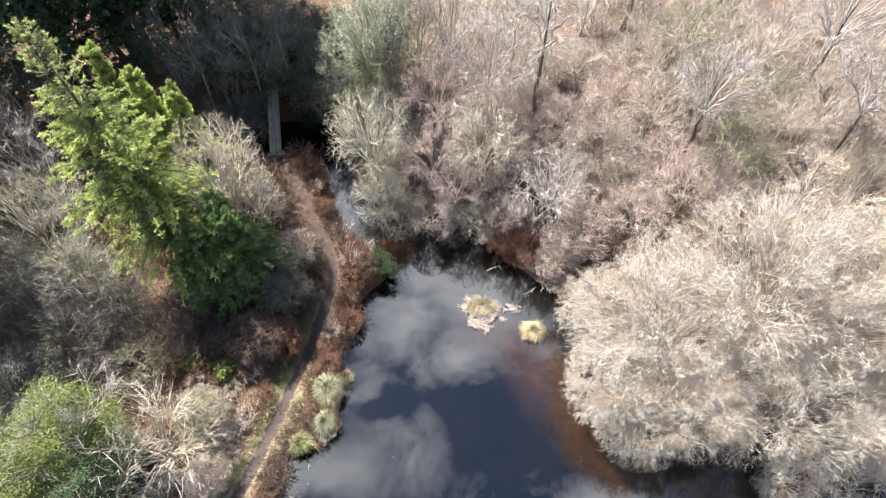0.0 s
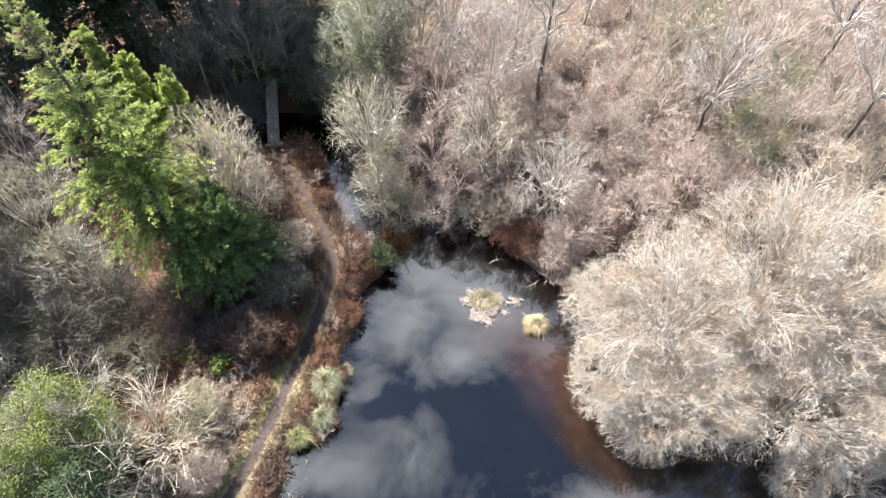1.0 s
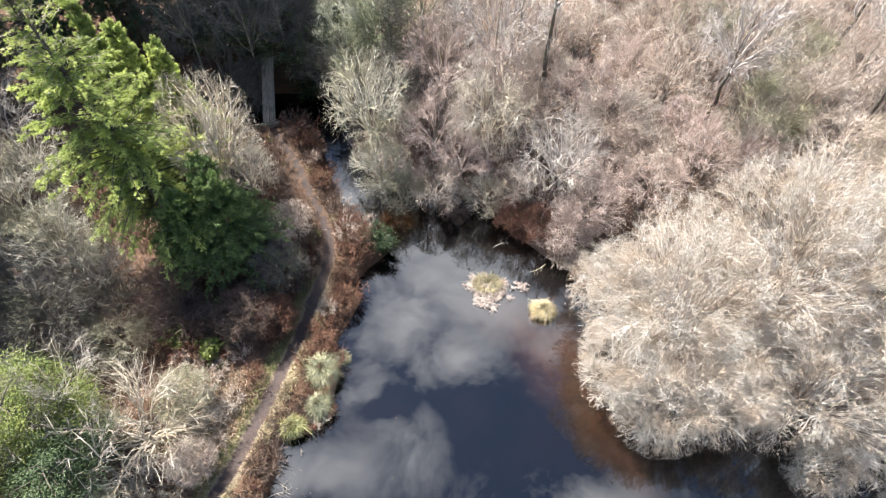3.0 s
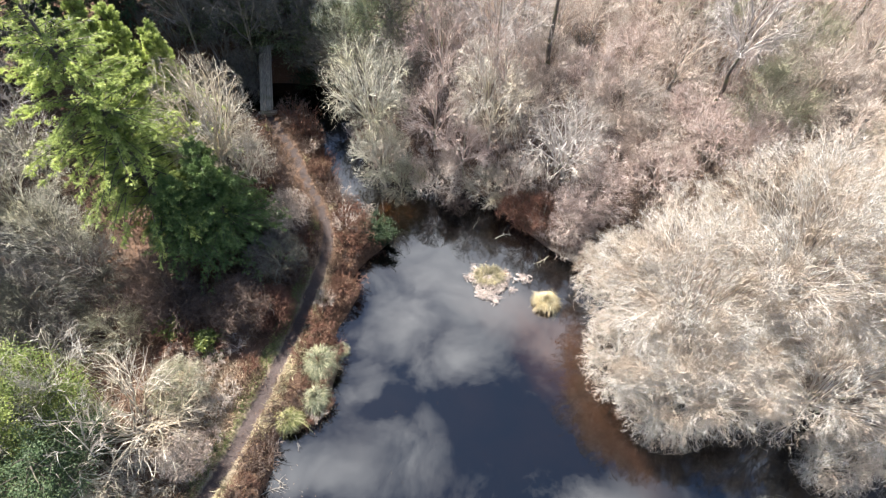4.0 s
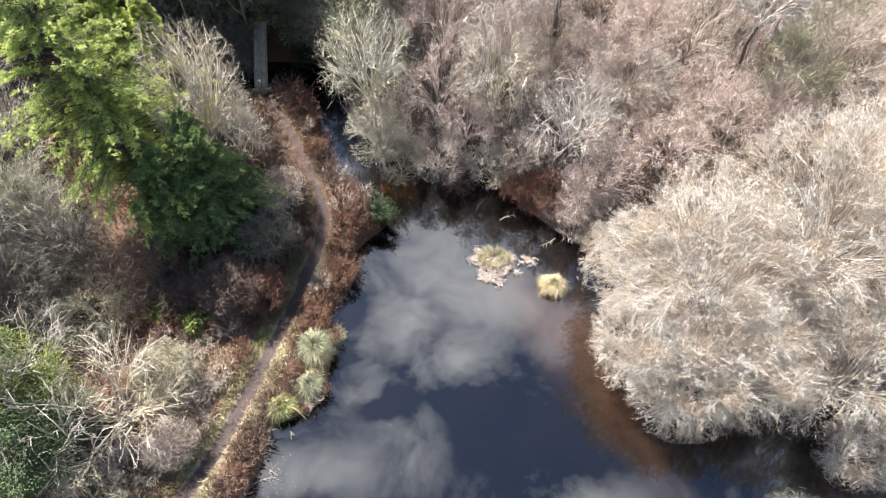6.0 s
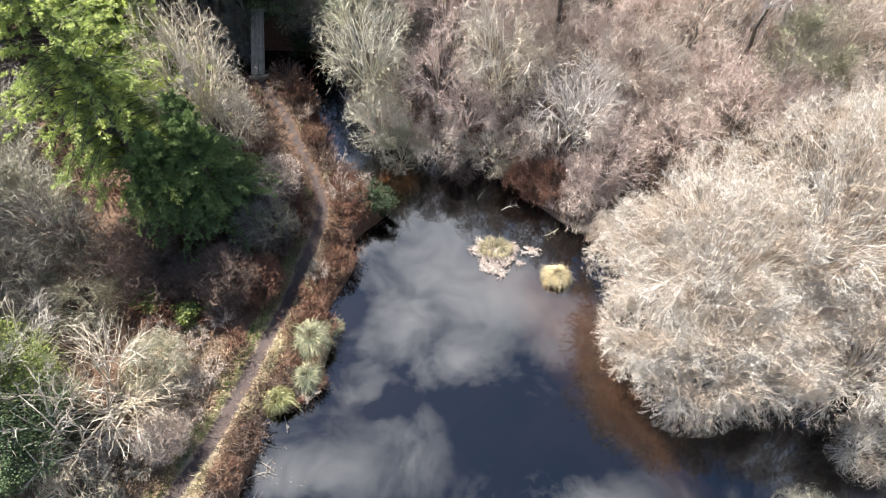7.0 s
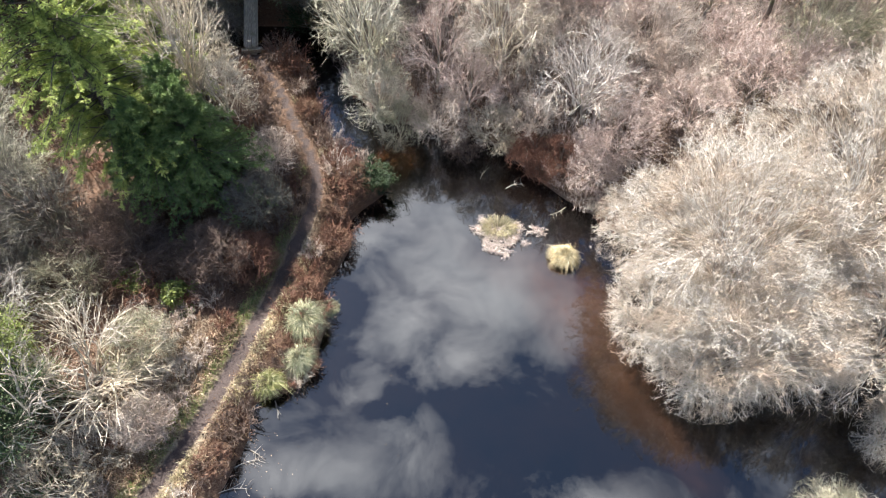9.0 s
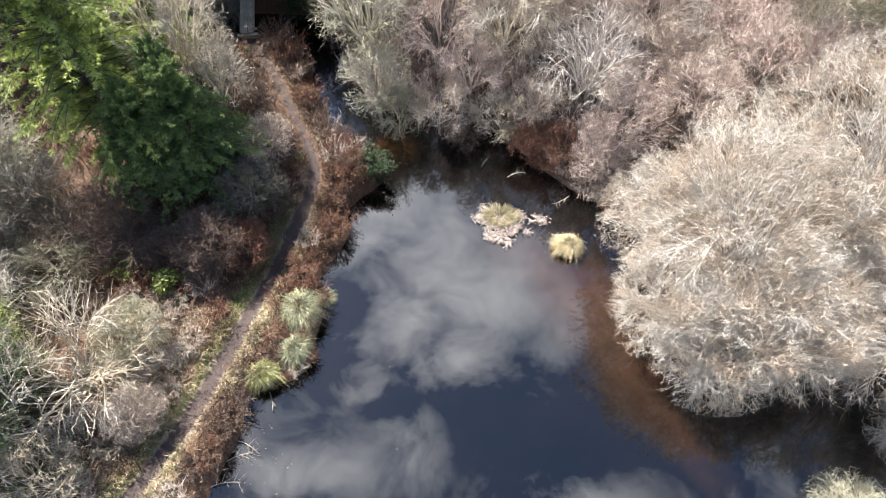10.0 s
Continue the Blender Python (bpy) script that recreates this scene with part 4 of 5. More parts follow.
bare_tree(-24.2, 17.6, 7.4, 3.0, "grey", "grey-brown bare shrub in tangled scrub", 180, low=0.04, nb=130, name='shrub', category='shrub', group='bare shrubs', trunk=0.05)
bare_tree(-20.8, 14.6, 5.4, 2.4, "grey", "grey-brown bare shrub in tangled scrub", 181, low=0.04, nb=110, name='shrub', category='shrub', group='bare shrubs', trunk=0.05)
bare_tree(-18.9, 16.9, 5.7, 2.2, "grey", "grey-brown bare shrub in tangled scrub", 182, low=0.08, nb=100, name='shrub', category='shrub', group='bare shrubs', trunk=0.05)
bare_tree(-22.6, 19.0, 5.7, 2.6, "grey", "dull grey leafless tree in tangled scrub", 183, low=0.09, nb=100, name='bare_tree', category='tree')
bare_tree(-24.1, 16.5, 5.5, 3.0, "grey", "grey-brown bare shrub in tangled scrub", 184, low=0.06, nb=110, name='shrub', category='shrub', group='bare shrubs', trunk=0.05)
bare_tree(-21.7, 16.4, 3.6, 2.3, "grey", "grey-brown bare shrub in tangled scrub", 185, low=0.04, nb=90, name='shrub', category='shrub', group='bare shrubs', trunk=0.05)
bare_tree(-19.0, 16.0, 2.3, 2.0, "grey", "grey-brown bare shrub in tangled scrub", 186, low=0.04, nb=70, name='shrub', category='shrub', group='bare shrubs', trunk=0.05)
bare_tree(-22.8, 13.4, 4.1, 2.4, "grey", "grey-brown bare shrub in tangled scrub", 187, low=0.04, nb=90, name='shrub', category='shrub', group='bare shrubs', trunk=0.05)
bare_tree(-14.7, 15.9, 1.9, 1.8, "brown", "dark brown bare shrub beside the path", 188, low=0.04, nb=60, name='shrub', category='shrub', group='bare shrubs', trunk=0.05)
bare_tree(-15.0, 9.3, 4.4, 3.7, "cream", "cream bare sallow with long arching branches", 189, low=0.04, nb=150, tw=5, sp=1, stout=2.3, thick=1.2, up=0.05, twig=1.4, stems=5, limbs=14, loose=0.8)
bare_tree(-13.4, 11.2, 2.6, 1.5, "olive", "olive-tinted bare sallow beside the path", 190, low=0.04, nb=110, thick=1.0, stems=2)
bare_tree(-12.4, 8.0, 1.7, 1.2, "tan", "tan leafless woodland tree among leaf litter", 191, low=0.04, nb=90, name='shrub', category='shrub', group='bare shrubs', trunk=0.05)
bare_tree(-18.2, 10.6, 6.6, 2.8, "white", "whitish dead-looking tree with stiff bare branches", 192, low=0.27, nb=80, tw=7, sp=2, stout=1.7, thick=1.0, up=0.6, stems=2)
bare_tree(-14.7, 5.2, 3.3, 1.5, "cream", "pale cream leafless tree with fine upswept twigs", 193, low=0.09, nb=50, thick=1.2, name='shrub', category='shrub', group='bare shrubs', trunk=0.05)
bare_tree(-16.0, 7.4, 6.2, 2.4, "white", "whitish bare branches rising over the ivy", 194, low=0.2, nb=40, tw=5, sp=1, stout=3.0, thick=1.4)
bare_tree(-19.1, 8.5, 6.4, 2.2, "white", "whitish bare branches rising over the ivy", 195, low=0.50, nb=50, tw=6, sp=2, stout=2.6, thick=1.2)
bare_tree(-27.1, 26.6, 8.0, 3.4, "lavender", "greyish-mauve leafless tree beside the conifer", 196, low=0.04, nb=90)
bare_tree(-29.0, 31.2, 8.0, 3.6, "grey", "dull grey leafless tree in tangled scrub", 197, low=0.04, nb=120)
bare_tree(-24.8, 24.6, 6.4, 2.6, "lavender", "greyish-mauve leafless birch with fine drooping twigs", 198, low=0.04, nb=90)
bare_tree(-22.8, 10.0, 3.9, 2.2, "white", "whitish dead-looking tree with stiff bare branches", 199, low=0.04, nb=85, tw=8, sp=3)
bare_tree(-23.1, 11.7, 6.0, 2.4, "white", "whitish dead-looking tree with stiff bare branches", 200, low=0.04, nb=85, tw=8, sp=3)
bare_tree(-22.3, 7.8, 3.3, 2.0, "olive", "olive-tinted bare shrub with fine dense twigs", 201, low=0.04, nb=85, tw=8, sp=3, name='shrub', category='shrub', group='bare shrubs', trunk=0.05)
bare_tree(-17.5, 14.2, 2.8, 1.8, "olive", "olive-tinted bare shrub with fine dense twigs", 202, low=0.04, nb=85, tw=8, sp=3, name='shrub', category='shrub', group='bare shrubs', trunk=0.05)
bare_tree(-20.2, 13.6, 3.7, 2.0, "grey", "grey-brown bare shrub in tangled scrub", 204, low=0.04, nb=85, tw=8, sp=3, name='shrub', category='shrub', group='bare shrubs', trunk=0.05)
bare_tree(-16.8, 15.6, 3.1, 2.0, "brown", "dark brown bare shrub beside the path", 205, low=0.04, nb=85, tw=8, sp=3, name='shrub', category='shrub', group='bare shrubs', trunk=0.05)
bare_tree(-24.6, 15.1, 4.8, 2.4, "grey", "grey-brown bare shrub in tangled scrub", 206, low=0.04, nb=85, tw=8, sp=3, name='shrub', category='shrub', group='bare shrubs', trunk=0.05)
bare_tree(-15.4, 17.0, 3.5, 1.8, "brown", "dark brown bare shrub beside the path", 207, low=0.04, nb=85, tw=8, sp=3, name='shrub', category='shrub', group='bare shrubs', trunk=0.05)
bare_tree(-13.1, 16.0, 1.6, 1.5, "brown", "dark brown bare shrub beside the path", 208, low=0.04, nb=85, tw=8, sp=3, name='shrub', category='shrub', group='bare shrubs', trunk=0.05)

# rust-red mounds between path and water
for mx, my, mt, mr, ms in ((-5.2, 21.3, 1.2, 1.0, 231), (-6.1, 19.5, 1.0, 0.8, 232), (-5.9, 17.5, 1.1, 0.9, 233), (-6.9, 14.7, 0.9, 0.8, 234), (-9.6, 6.7, 0.9, 0.8, 235), (-8.2, 25.8, 1.0, 0.8, 236)):
    bare_tree(mx, my, mt, mr, "rust", "rust-red bracken and bramble mound at the water's edge", ms, low=0.02, nb=60, tw=7, sp=3, limbs=6, twig=0.4, thick=1.3, up=0.1, name="bramble_mound", category="bramble", group="bramble mounds", trunk=0.03)

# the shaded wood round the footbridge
# their bark tone itself carries part of the conifers' shade
bare_tree(-16.7, 44.5, 3.3, 2.1, "shade_dim", "dark bare scrub shaded by the conifers", 209, low=0.04, nb=75, tw=8, sp=4, thick=1.1, name='shrub', category='shrub', group='bare shrubs', trunk=0.05)
bare_tree(-13.4, 44.5, 3.4, 2.1, "shade_dim", "dark bare scrub shaded by the conifers", 210, low=0.04, nb=75, tw=8, sp=4, thick=1.1, name='shrub', category='shrub', group='bare shrubs', trunk=0.05)
bare_tree(-11.2, 41.8, 3.4, 2.1, "shade_dim", "dark bare scrub shaded by the conifers", 211, low=0.04, nb=75, tw=8, sp=4, thick=1.1, name='shrub', category='shrub', group='bare shrubs', trunk=0.05)
bare_tree(-15.0, 39.5, 3.0, 2.1, "shade_dim", "dark bare scrub shaded by the conifers", 212, low=0.04, nb=75, tw=8, sp=4, thick=1.1, name='shrub', category='shrub', group='bare shrubs', trunk=0.05)
bare_tree(-11.8, 38.8, 2.9, 2.1, "shade_dim", "dark bare scrub shaded by the conifers", 213, low=0.04, nb=75, tw=8, sp=4, thick=1.1, name='shrub', category='shrub', group='bare shrubs', trunk=0.05)
bare_tree(-9.9, 36.3, 3.8, 2.1, "shade_dim", "dark bare scrub shaded by the conifers", 214, low=0.04, nb=75, tw=8, sp=4, thick=1.1, name='shrub', category='shrub', group='bare shrubs', trunk=0.05)
bare_tree(-17.9, 38.5, 3.2, 2.1, "shade_dim", "dark bare scrub shaded by the conifers", 215, low=0.04, nb=75, tw=8, sp=4, thick=1.1, name='shrub', category='shrub', group='bare shrubs', trunk=0.05)
bare_tree(-14.1, 36.0, 12.3, 3.6, "shade_dim", "dark bare tree in the shaded wood", 216, low=0.29, nb=110, thick=1.2, stout=1.5)
bare_tree(-12.0, 37.6, 9.4, 2.7, "shade_dim", "dark bare tree in the shaded wood", 217, low=0.15, nb=90, stout=1.4)
bare_tree(-17.6, 35.2, 13.3, 3.6, "shade_dim", "dark bare tree in the shaded wood", 218, low=0.34, nb=90, stout=1.5)
bare_tree(-16.0, 34.2, 6.0, 2.2, "grey", "dull grey leafless tree in tangled scrub", 219, low=0.46, nb=70)
bare_tree(-15.4, 34.1, 4.5, 1.5, "grey", "grey-brown bare shrub beside the footbridge", 220, low=0.47, nb=70, sp=4)
bare_tree(-14.3, 32.3, 4.4, 1.5, "grey", "grey-brown bare shrub beside the footbridge", 221, low=0.45, nb=70, sp=4)
bare_tree(-15.9, 32.3, 4.5, 1.5, "grey", "grey-brown bare shrub beside the footbridge", 222, low=0.47, nb=70, sp=4)
bare_tree(-14.1, 34.9, 4.5, 1.5, "grey", "grey-brown bare shrub beside the footbridge", 223, low=0.46, nb=70, sp=4)
bare_tree(-9.6, 36.9, 4.4, 1.8, "grey", "dull grey leafless tree in tangled scrub", 224, low=0.10, nb=70)

# shrub standing in the water on the south-east side
bare_tree(15.5, 4.6, 2.2, 2.0, "lichen", "lichen-covered bare tree leaning over the water", 225, low=0.04, nb=110, sp=5, thick=0.9, name='shrub', category='shrub', group='bare shrubs', trunk=0.05)

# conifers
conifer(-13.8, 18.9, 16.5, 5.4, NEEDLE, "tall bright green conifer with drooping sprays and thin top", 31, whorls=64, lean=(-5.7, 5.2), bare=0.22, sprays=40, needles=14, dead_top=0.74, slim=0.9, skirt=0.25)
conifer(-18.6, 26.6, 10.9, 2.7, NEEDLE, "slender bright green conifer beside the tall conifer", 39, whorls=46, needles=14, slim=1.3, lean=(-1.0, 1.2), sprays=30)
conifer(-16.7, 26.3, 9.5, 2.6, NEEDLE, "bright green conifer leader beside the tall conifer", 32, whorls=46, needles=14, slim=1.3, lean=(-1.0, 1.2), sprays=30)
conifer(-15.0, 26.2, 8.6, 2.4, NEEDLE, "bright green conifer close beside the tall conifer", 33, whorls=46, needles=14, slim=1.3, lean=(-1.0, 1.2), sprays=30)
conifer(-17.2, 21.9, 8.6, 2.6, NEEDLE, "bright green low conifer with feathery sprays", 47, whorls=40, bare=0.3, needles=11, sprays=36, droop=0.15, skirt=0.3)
# the self-shaded right flank, built as conifers with darker needles
conifer(-12.2, 20.0, 7.4, 3.6, NEEDLE_SHADED, "broad conifer with the tall one's shade put into dark green needles", 34, bare=0.2, slim=1.2, whorls=44, sprays=36, needles=10, droop=0.25)
conifer(-13.9, 19.2, 7.0, 3.2, NEEDLE_SHADED, "low conifer with shade-darkened green needles at the tall one's foot", 35, bare=0.3, whorls=36, sprays=34, needles=10, droop=0.25)
conifer(-12.8, 21.0, 7.6, 2.8, NEEDLE_SHADED, "conifer with shade-darkened green needles between the brighter ones", 38, whorls=40, needles=10, sprays=32)
evergreen(-20.0, 7.2, 6.2, 2.2, IVY, "ivy-smothered tree with glossy green leaves", 70, 18000, 0.085, name="ivy_tree", low=0.02, clumps=90)
evergreen(-17.4, 9.6, 5.2, 1.5, IVY, "ivy-smothered tree with glossy green leaves", 72, 9000, 0.085, name="ivy_tree", low=0.02, clumps=60)
evergreen(-18.5, 8.6, 7.0, 2.2, IVY, "ivy-smothered tree with glossy green leaves", 36, 30000, 0.085, name="ivy_tree", low=0.02, clumps=120)
# lower right of the ivy: its shade comes from the darker leaf colour
evergreen(-17.0, 6.6, 5.6, 2.0, IVY_SHADED, "lower ivy with shade put into its dark leaves, under whitish bare branches", 68, 20000, 0.085, name="ivy_tree", low=0.1, clumps=110)
evergreen(-16.6, 8.3, 4.6, 1.4, IVY_SHADED, "lower ivy with shade put into its dark leaves, under whitish bare branches", 69, 11000, 0.085, name="ivy_tree", low=0.1, clumps=70)
evergreen(-13.8, 38.2, 2.6, 2.0, IVY_GREY, "dull evergreen thicket in deep shade by the stream", 91, 2200, 0.2, name="evergreen_thicket", category="bush", low=0.02, clumps=40)
evergreen(-10.2, 38.0, 2.2, 1.9, IVY_GREY, "dull evergreen thicket in deep shade by the stream", 92, 2200, 0.2, name="evergreen_thicket", category="bush", low=0.02, clumps=40)
evergreen(-17.4, 37.6, 2.4, 2.0, IVY_GREY, "dull evergreen thicket in deep shade by the stream", 93, 2200, 0.2, name="evergreen_thicket", category="bush", low=0.02, clumps=40)
# added to blacken the bank right of the bridge, where shade lies
evergreen(-9.7, 35.8, 2.6, 1.5, HOLLY, "dark evergreen thicket added in place of deep shade by the stream", 97, 4000, 0.13, name="evergreen_thicket", category="bush", low=0.02, clumps=40)
evergreen(-8.0, 40.5, 3.0, 2.2, IVY_GREY, "dull evergreen thicket in deep shade by the stream", 94, 2200, 0.2, name="evergreen_thicket", category="bush", low=0.02, clumps=40)
bare_tree(-21.0, 18.4, 6.6, 2.6, "lichen", "lichen-grey leafless tree in tangled scrub", 230, low=0.08, nb=130, tw=8, sp=4)
evergreen(-3.9, 34.6, 6.6, 2.9, IVY_GREY, "grey-green ivy-clad tree on the slope", 37, 9000, 0.11, name="ivy_tree", low=0.15)
for cx, cy, cs in ((-13.4, 36.9, 108), (-10.9, 36.9, 109), (-9.4, 37.2, 110), (-15.6, 42.5, 101), (-12.4, 42.6, 102), (-14.2, 40.2, 103), (-11.6, 40.2, 104), (-17.0, 40.6, 105), (-10.4, 43.6, 106), (-14.4, 46.0, 107)):
    evergreen(cx, cy, 2.4, 1.8, IVY_GREY, "dull evergreen thicket in deep shade by the stream", cs, 2000, 0.17, name="evergreen_thicket", category="bush", low=0.02, clumps=40)
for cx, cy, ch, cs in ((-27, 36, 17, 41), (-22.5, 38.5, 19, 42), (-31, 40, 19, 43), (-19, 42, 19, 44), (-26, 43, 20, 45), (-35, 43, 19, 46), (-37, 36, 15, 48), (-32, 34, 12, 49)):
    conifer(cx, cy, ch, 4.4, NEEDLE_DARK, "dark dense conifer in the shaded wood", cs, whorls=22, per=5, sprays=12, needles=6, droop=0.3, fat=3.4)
# those beyond x = -30 are unseen, added to shade the left bank
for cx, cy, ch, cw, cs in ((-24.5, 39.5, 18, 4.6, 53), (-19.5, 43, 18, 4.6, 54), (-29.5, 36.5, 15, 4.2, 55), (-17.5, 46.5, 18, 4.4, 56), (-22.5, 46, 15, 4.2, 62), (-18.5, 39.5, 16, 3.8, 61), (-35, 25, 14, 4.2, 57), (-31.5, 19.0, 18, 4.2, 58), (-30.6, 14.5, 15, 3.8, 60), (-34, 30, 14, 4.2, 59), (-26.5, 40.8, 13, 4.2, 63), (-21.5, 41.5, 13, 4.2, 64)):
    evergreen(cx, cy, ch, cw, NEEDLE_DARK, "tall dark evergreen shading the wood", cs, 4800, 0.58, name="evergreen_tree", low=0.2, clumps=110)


# ---------------------------------------------------------------- grasses, bracken and small plants


def tussock(x, y, across, tall, mat, label, seed, blades=900, name="sedge_tussock", z=None, spread_out=1.0):
    """A tussock: a fibrous mound and long blades that arch outwards all round."""
    rng = np.random.default_rng(seed)
    z = ground_z(x, y) if z is None else z
    root = thing(name, x, y, z, label, "grass", "tussocks at the water")
    me = bpy.data.meshes.new("mound")
    bm = bmesh.new()
    bmesh.ops.create_icosphere(bm, subdivisions=3, radius=1)
    for v in bm.verts:
        k = 1 + 0.22 * noise.noise(v.co * 2.3 + Vector((seed, 0, 0)))
        v.co = Vector((v.co.x * across * 0.24 * k, v.co.y * across * 0.24 * k, max(v.co.z, -0.4) * tall * 0.40 * k + 0.02))
    bm.to_mesh(me)
    bm.free()
    part("mound", me, mat, root, "brown fibrous base")
    blades *= 3
    ang = rng.uniform(0, 2 * np.pi, blades)
    lob = 1 + 0.16 * np.sin(2 * ang + seed) + 0.07 * np.sin(5 * ang + 2.1 * seed)
    r0 = across * 0.16 * np.sqrt(rng.uniform(0, 1, blades))
    out = np.stack([np.cos(ang), np.sin(ang), np.zeros(blades)], 1)
    base = out * r0[:, None] + np.array([0, 0, 1]) * (tall * 0.3 * (1 - (r0 / (across * 0.3)) ** 2))[:, None]
    far = rng.uniform(0.05, 1.15, blades) ** 0.7 * lob
    reach = across * 0.5 * far * spread_out
    tuft = rng.normal(0, 0.16, (24, 1))[(ang * 24 / 6.2832).astype(int) % 24]
    swirl = np.stack([-out[:, 1], out[:, 0], np.zeros(blades)], 1) * (tuft + rng.normal(0, 0.4, (blades, 1)))
    tip = (out + swirl) * reach[:, None] + np.array([0, 0, 1]) * (tall * np.clip(1.0 - 0.85 * far, 0, 1) * rng.uniform(0.3, 1.15, blades))[:, None]
    ctl = base + (out + swirl) * (reach * 0.35)[:, None] + np.array([0, 0, 1]) * (tall * rng.uniform(0.45, 1.05, blades))[:, None]
    v, t = slivers(bezier(base, ctl, tip, 4), 0.012 * rng.uniform(0.6, 1.4, (blades, 1)), rng)
    part("grass_crown", tri_mesh("grass_crown", v, t), mat, root)
    return root


tussock(-6.75, 13.1, 2.1, 1.0, SEDGE_GREY, "grey-green sedge tussock at the water's edge", 61, 1700)
tussock(-6.75, 11.15, 1.55, 0.8, SEDGE_GREY, "small olive sedge tussock at the water's edge", 62, 1100)
tussock(-7.95, 10.1, 1.5, 0.8, SEDGE_LIME, "lime-green sedge tussock at the water's edge", 63, 1100)
tussock(-5.9, 14.2, 1.2, 0.6, SEDGE_GREY, "dull sedge tussock at the water's edge", 64, 600)
tussock(5.75, 17.25, 1.45, 0.9, STRAW, "straw-yellow grass tuft standing in the water", 65, 1400, name="grass_tuft", z=0.0)


def islet(x, y, seed):
    """A low islet of dead stems with a crown of yellow-green sedge."""
    rng = np.random.default_rng(seed)
    root = thing("grassy_islet", x, y, 0.0, "low islet of bleached dead stems with green sedge", "islet")
    me = bpy.data.meshes.new("mud_mound")
    bm = bmesh.new()
    bmesh.ops.create_icosphere(bm, subdivisions=4, radius=1)
    for v in bm.verts:
        k = 1 + 0.3 * noise.noise(v.co * 1.8 + Vector((seed, 2, 0)))
        v.co = Vector((v.co.x * 0.85 * k, v.co.y * 0.55 * k, v.co.z * 0.14))
    bm.to_mesh(me)
    bm.free()
    part("mud_mound", me, LEAF_RUSSET, root, "brown mud and roots")
    n = 3600
    a, r = rng.uniform(0, 6.283, n), np.sqrt(rng.uniform(0, 1, n))
    edge = 1 + 0.3 * np.sin(3 * a + 1) + 0.18 * np.sin(7 * a) + rng.normal(0, 0.1, n)
    at = np.stack([np.cos(a) * r * 1.5 * edge + 0.25 * r + 0.1, np.sin(a) * r * 1.0 * edge - 0.25, 0.2 * (1 - r) + 0.04 + rng.uniform(0, .06, n)], 1)
    d = unit(rng.normal(size=(n, 3)) * np.array([1, 1, 0.4]))
    ln = rng.uniform(0.15, 0.6, (n, 1))
    keep = lattice(at[:, 0], at[:, 1], 3.2, 6) > 0.16 + 0.22 * r
    at, d, ln, n = at[keep], d[keep], ln[keep], int(keep.sum())
    v, t = slivers(np.stack([at - d * ln * .5, at + np.array([0, 0, .03]), at + d * ln * .5], 1), 0.014 * rng.uniform(0.5, 1.3, (n, 1)), rng)
    part("stem_litter", tri_mesh("stem_litter", v, t), SHOOT["bleached"], root, "bleached broken stems")
    n = 650
    a, r0 = rng.uniform(0, 6.283, n), np.sqrt(rng.uniform(0, 1, n))
    out = np.stack([np.cos(a), np.sin(a), np.zeros(n)], 1)
    base = out * (r0 * np.array([[0.8], [0.5], [0]])).T + np.array([0.05, 0.1, 0.12])
    tip = base + out * rng.uniform(0.1, 0.5, (n, 1)) + np.array([0, 0, 1]) * rng.uniform(0.0, 0.3, (n, 1))
    ctl = base + out * 0.15 + np.array([0, 0, 1]) * rng.uniform(0.3, 0.6, (n, 1))
    v, t = tubes(bezier(base, ctl, tip, 4), 0.012 * np.array([[1, 1, 0.7, 0]]) * np.ones((n, 1)), 3)
    part("sedge", tri_mesh("sedge", v, t), GRASS_DRY, root, "yellow-green sedge blades")


islet(2.45, 18.95, 71)


def low_bush(x, y, across, tall, mat, label, seed, count, size, name="evergreen_bush", category="bush"):
    evergreen(x, y, tall, across / 2, mat, label, seed, count, size, name=name, category=category, low=0.05, clumps=40)


low_bush(-4.2, 21.6, 2.0, 1.3, HOLLY, "dark glossy evergreen bush at the water's edge", 81, 9000, 0.095)
low_bush(-12.8, 14.0, 1.4, 1.2, IVY, "bright green evergreen seedling in the litter", 82, 2600, 0.13, "fern", "fern")
low_bush(-14.9, 14.6, 1.1, 1.0, IVY, "bright green evergreen seedling in the litter", 83, 2200, 0.13, "fern", "fern")
low_bush(-12.4, 13.3, 0.9, 0.6, IVY_GREY, "pale green low plant in the litter", 84, 1200, 0.12, "fern", "fern")


def stuff(name, verts_tris, mat, label, category):
    ob = new(name, tri_mesh(name, *verts_tris))
    ob.data.materials.append(mat)
    return tagged(ob, label, category, kind="stuff")


def scatter(n, x0, x1, y0, y1, rng, keep):
    x, y = rng.uniform(x0, x1, n), rng.uniform(y0, y1, n)
    d = shore_distance(x, y)
    ok = keep(x, y, d)
    x, y, d = x[ok], y[ok], d[ok]
    return np.stack([x, y, height(x, y, d)], 1), d


def path_gap(x, y):
    return segment_distance(x, y, PATH_LINE, False)


